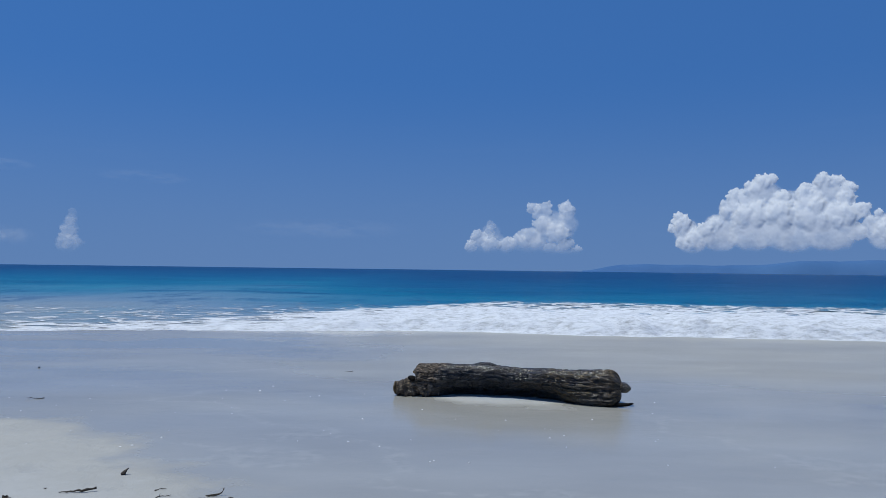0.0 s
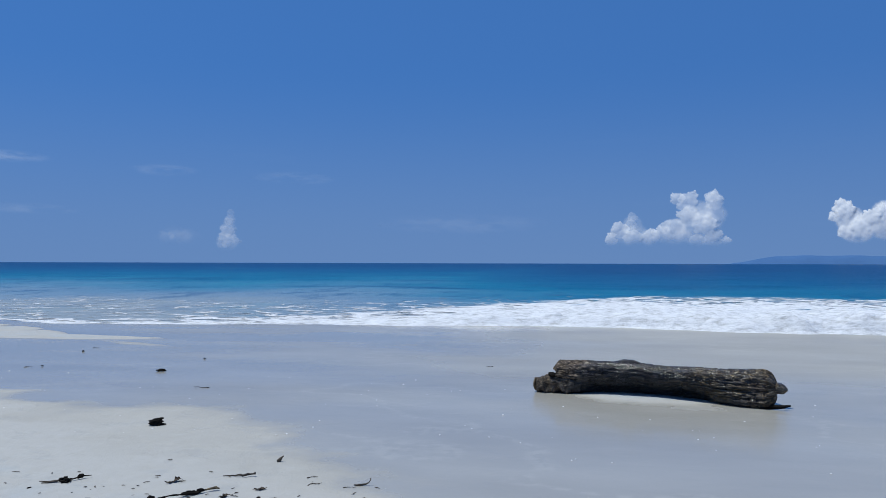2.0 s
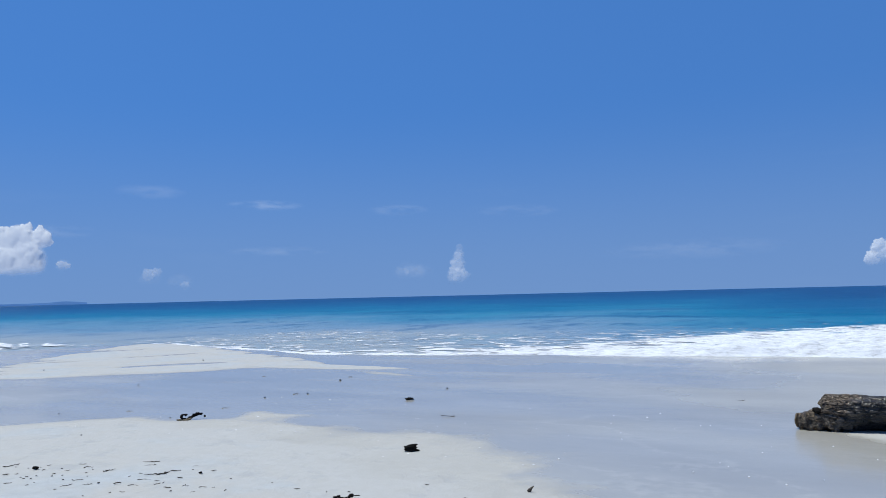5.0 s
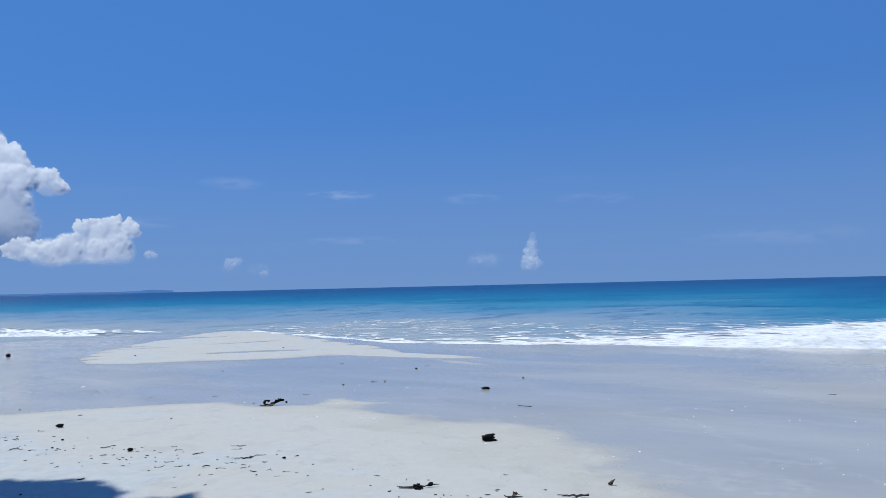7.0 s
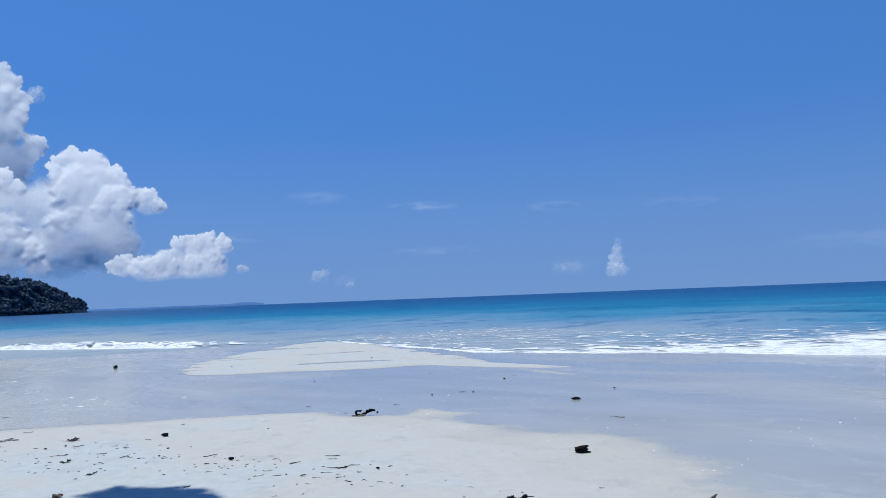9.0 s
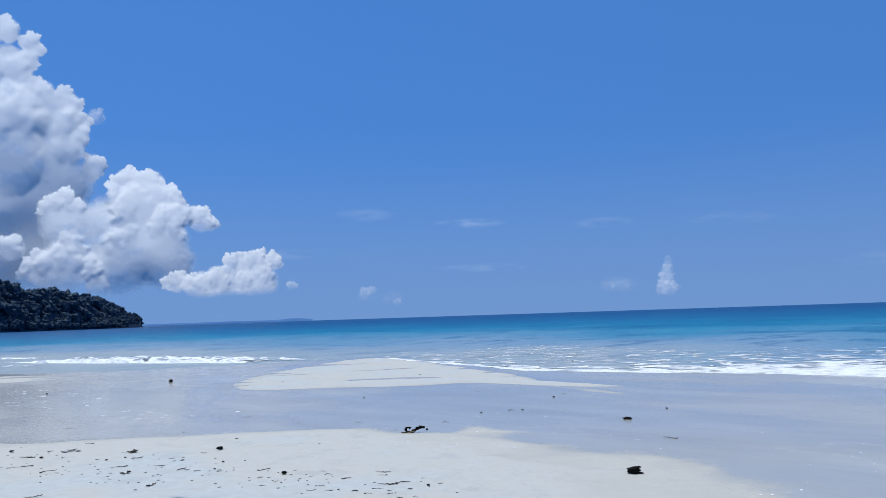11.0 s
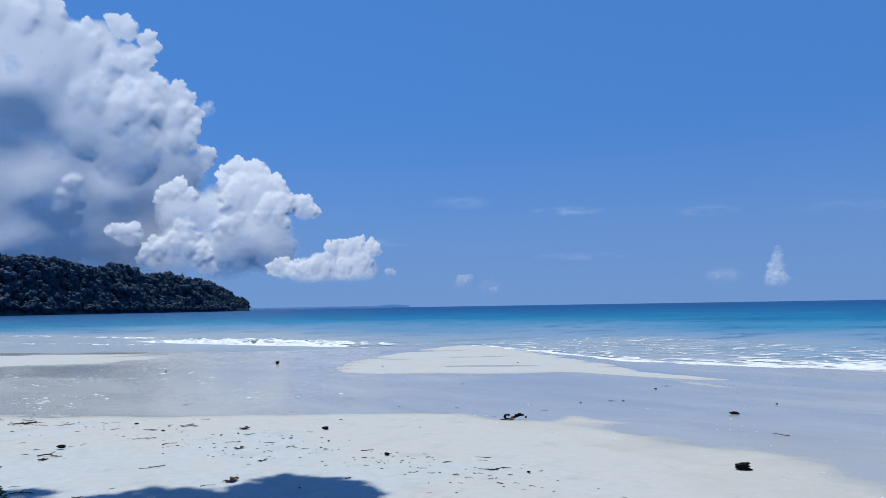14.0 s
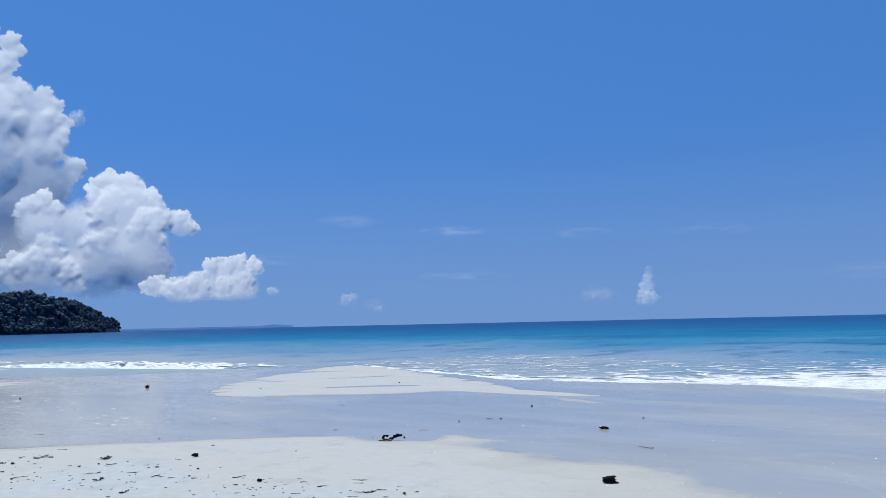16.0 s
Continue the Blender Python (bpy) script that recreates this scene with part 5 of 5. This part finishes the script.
def weed_clump():
    base = thing("driftwood_clump", None, pose(-7.08, 6.61, float(ground(-7.08, 6.61)), 0, 0, 40), "small tangle of black driftwood and husk", "driftwood")
    base.scale = (0.62, 0.62, 0.62)
    a = np.linspace(0.5, 5.6, 16)
    ring = np.stack([-0.11 + 0.05 * np.cos(a), -0.02 + 0.012 * np.sin(2 * a), 0.062 + 0.046 * np.sin(a)], -1)
    part("husk", shape("husk", [tube(ring, 0.022 + 0.006 * np.sin(3 * a), 10, 0.5, 6)], HUSK), base, "hollow black half of a husk")
    limb = part("limb", shape("limb", [tube([(-0.05, -0.06, 0.02), (-0.01, -0.04, 0.03), (0.05, 0, 0.065), (0.1, 0.02, 0.085), (0.16, 0.04, 0.10), (0.22, 0.05, 0.085)], [0.02, 0.026, 0.022, 0.028, 0.02, 0.012], 12, 0.6, 6)], HUSK), base, "knotted black limb")
    for k, (c, q) in enumerate((((0.0, -0.03, 0.045), 0.030), ((0.075, 0.0, 0.095), 0.026), ((0.135, 0.03, 0.11), 0.028), ((0.20, 0.05, 0.10), 0.022), ((0.265, 0.06, 0.05), 0.020))):
        v, f = block((q, 0.7 * q, 0.8 * q), 90 + k, 0.8)
        part("knot", shape("knot", [(v + c, f)], HUSK), limb)
    for k, P in enumerate((((-0.25, -0.02, 0.015), (-0.16, -0.05, 0.018), (-0.08, -0.06, 0.02)), ((-0.12, -0.08, 0.012), (-0.03, -0.09, 0.02), (0.03, -0.07, 0.04)))):
        part("splinter", shape("splinter", [tube(P, [0.010, 0.016, 0.008], 8, 0.5, 7 + k)], RAW), base, "pale brown splinter")


husk_lump()
weed_clump()


# crumbs of bark, twig and seaweed along the strand line, too many to count
r = np.random.RandomState(33)
bits = []
for k in range(200):
    if k < 165:
        t = r.uniform() ** 0.8
        x, y = -4.4 - 7.6 * t + r.normal() * 0.25, 4.25 - 2.4 * t + r.normal() * 0.42
    else:
        x, y = r.uniform(-4.2, -1.0), 4.3 + r.normal() * 0.22
    n = min(max(0.006, r.lognormal(-4.4, 0.5)), 0.035)
    a = math.atan2(y, x) + math.pi / 2 + r.normal() * 0.5
    q = np.linspace(-1, 1, 4)[:, None] * np.array([math.cos(a), math.sin(a), 0.0]) * n + np.array([x, y, float(ground(x, y)) + 0.004])
    q[:, 2] += r.uniform(0, 0.25 * n, 4)
    q[:, :2] += r.normal(size=(4, 2)) * n * 0.12
    bits.append(tube(q, np.array([0.5, 1, 0.9, 0.3]) * max(0.003, n * r.uniform(0.08, 0.2)), 5, 0.4, k))
tagged(new("litter", shape("litter", bits, WOOD)), "dark crumbs of bark and twig along the strand line", "litter", "", "stuff")


# ---- the shrub at the edge of the beach, and the tree that shades the sand ----
def leaf_cloud(name, centres, per, size, spread_m, material, seed):
    """Many pointed leaves round the given centres."""
    r = np.random.RandomState(seed)
    out = []
    unit = np.array([(0, -0.5, 0), (0.32, 0, 0.06), (0, 0.6, -0.04), (-0.32, 0, 0.06)])
    for c in centres:
        for _ in range(per):
            d = r.normal(size=3)
            d /= np.linalg.norm(d)
            p = np.array(c) + d * spread_m * r.uniform(0.3, 1) ** 0.5
            R = np.array(Euler(r.uniform(-1.0, 1.0, 3) * (0.9, 0.9, 3.14)).to_matrix())
            out.append(p + (unit * size * r.uniform(0.7, 1.3)) @ R.T)
    V = np.concatenate(out)
    me = mesh(name, V, np.arange(len(V)).reshape(-1, 4), False)
    me.materials.append(material)
    return me


shrub = thing("shrub", None, pose(-6.88, 0.78, float(ground(-6.88, 0.78))), "low green beach shrub with small fleshy leaves", "shrub")
part("leaves", leaf_cloud("leaves", [(0, 0, 0.04), (0.08, 0.08, 0.03), (-0.15, -0.1, 0.05), (0.1, -0.2, 0.05), (0.14, -0.1, 0.03), (-0.1, 0.08, 0.04)], 110, 0.03, 0.075, GREEN, 3), shrub)
for k in range(5):
    a = k * 1.3
    part("stem", shape("stem", [tube([(0, 0, -0.02), (0.08 * math.cos(a), 0.08 * math.sin(a), 0.04), (0.16 * math.cos(a), 0.16 * math.sin(a), 0.07)], [0.012, 0.01, 0.005], 6)], WOOD), shrub)

tree = thing("tree", None, pose(-10.62, -3.84, 0.02), "broad-leaved beach tree shading the dry sand", "tree")
tree.scale = (1.4, 1.4, 1.4)
trunk = part("trunk", shape("trunk", [tube([(0, 0, -0.1), (0.2, 0.3, 1.5), (0.6, 0.9, 3.2), (1.0, 1.6, 5.0), (1.5, 2.3, 6.4)], [0.36, 0.28, 0.24, 0.2, 0.13], 18, 0.25, 3)], WOOD), tree)
ends = []
for k in range(11):
    a, q = k * 2.4, 0.55 + 0.12 * (k % 4)
    tipx, tipy, tipz = 2.2 + 1.1 * q * math.cos(a), 3.0 + 1.3 * q * math.sin(a), 7.3 + 0.5 * math.sin(k * 1.7)
    part("limb", shape("limb", [tube([(0.85, 1.3, 4.3), (1.3 + 0.3 * (tipx - 1.5), 2.0 + 0.3 * (tipy - 2.2), 6.0), (tipx, tipy, tipz)], [0.11, 0.07, 0.02], 8, 0.2, k)], WOOD), trunk)
    ends += [(tipx, tipy, tipz), (tipx * 0.7 + 0.66, tipy * 0.7 + 0.9, tipz + 0.3)]
    ends.append((tipx + 0.2 * math.cos(a + 0.3), tipy + 0.15 * math.sin(a + 0.3), tipz - 0.1))
q = np.random.RandomState(14)
sprays = [(2.2 + 1.5 * math.cos(u), 3.0 + 1.42 * math.sin(u), 7.2 + q.uniform(-0.3, 0.3)) for u in q.uniform(0, 6.28, 16)]
part("outer_leaves", leaf_cloud("outer_leaves", sprays, 45, 0.16, 0.24, GREEN, 9), tree)
part("crown", leaf_cloud("crown", ends, 210, 0.19, 0.44, GREEN, 8), tree)

# ---- white flecks on the wet sand, standing in for sun glints as well as foam ----
r = np.random.RandomState(21)
fv, ff, count = [], [], 0
v1, f1 = BALLS[1]
for k in range(900):
    if k < 110:
        x, y, s = r.uniform(-8, 2.5), r.uniform(5.4, 9), r.uniform(0.003, 0.007)
    else:
        t = r.uniform() ** 1.6
        x, y, s = -12.6 - 9 * r.uniform() ** 0.8 + 1.5 * t, 2.2 + 4.5 * t, r.lognormal(-4.05, 0.5)
        if noise3(x * 0.7, y * 0.7, 0, 6) < -0.05 or y < np.interp(x, BERM_X, BERM_Y) + 0.5:
            continue
    a = np.linspace(0, 2 * np.pi, 11, endpoint=False)
    q = s * (1 + 0.5 * noise3(np.cos(a) * 1.3 + k, np.sin(a) * 1.3, 0, 7))
    rim = np.stack([q * r.uniform(0.8, 1.8) * np.cos(a), q * np.sin(a), 0 * a], -1)
    p = np.concatenate([rim, 0.6 * rim + (0, 0, 0.05 * s if k >= 110 else 0.6 * s), [(0, 0, 0.06 * s if k >= 110 else 0.9 * s)]]) + (x, y, float(ground(x, y)) + 0.002)
    i = np.arange(11)
    j = (i + 1) % 11
    fv.append(p)
    ff += [np.stack([i, j, j + 11], -1) + count, np.stack([i, j + 11, i + 11], -1) + count, np.stack([i + 11, j + 11, 0 * i + 22], -1) + count]
    count += 23
me = mesh("foam_flecks", np.concatenate(fv), np.concatenate(ff))
me.materials.append(mat_plain("glint_white", (0.78, 0.78, 0.78), (0.88, 0.88, 0.88), 20, 0.5, 0.0))
thing("foam_flecks", me, Matrix(), "small white flecks standing in for sun glints and foam on wet sand", "foam", "", "stuff")
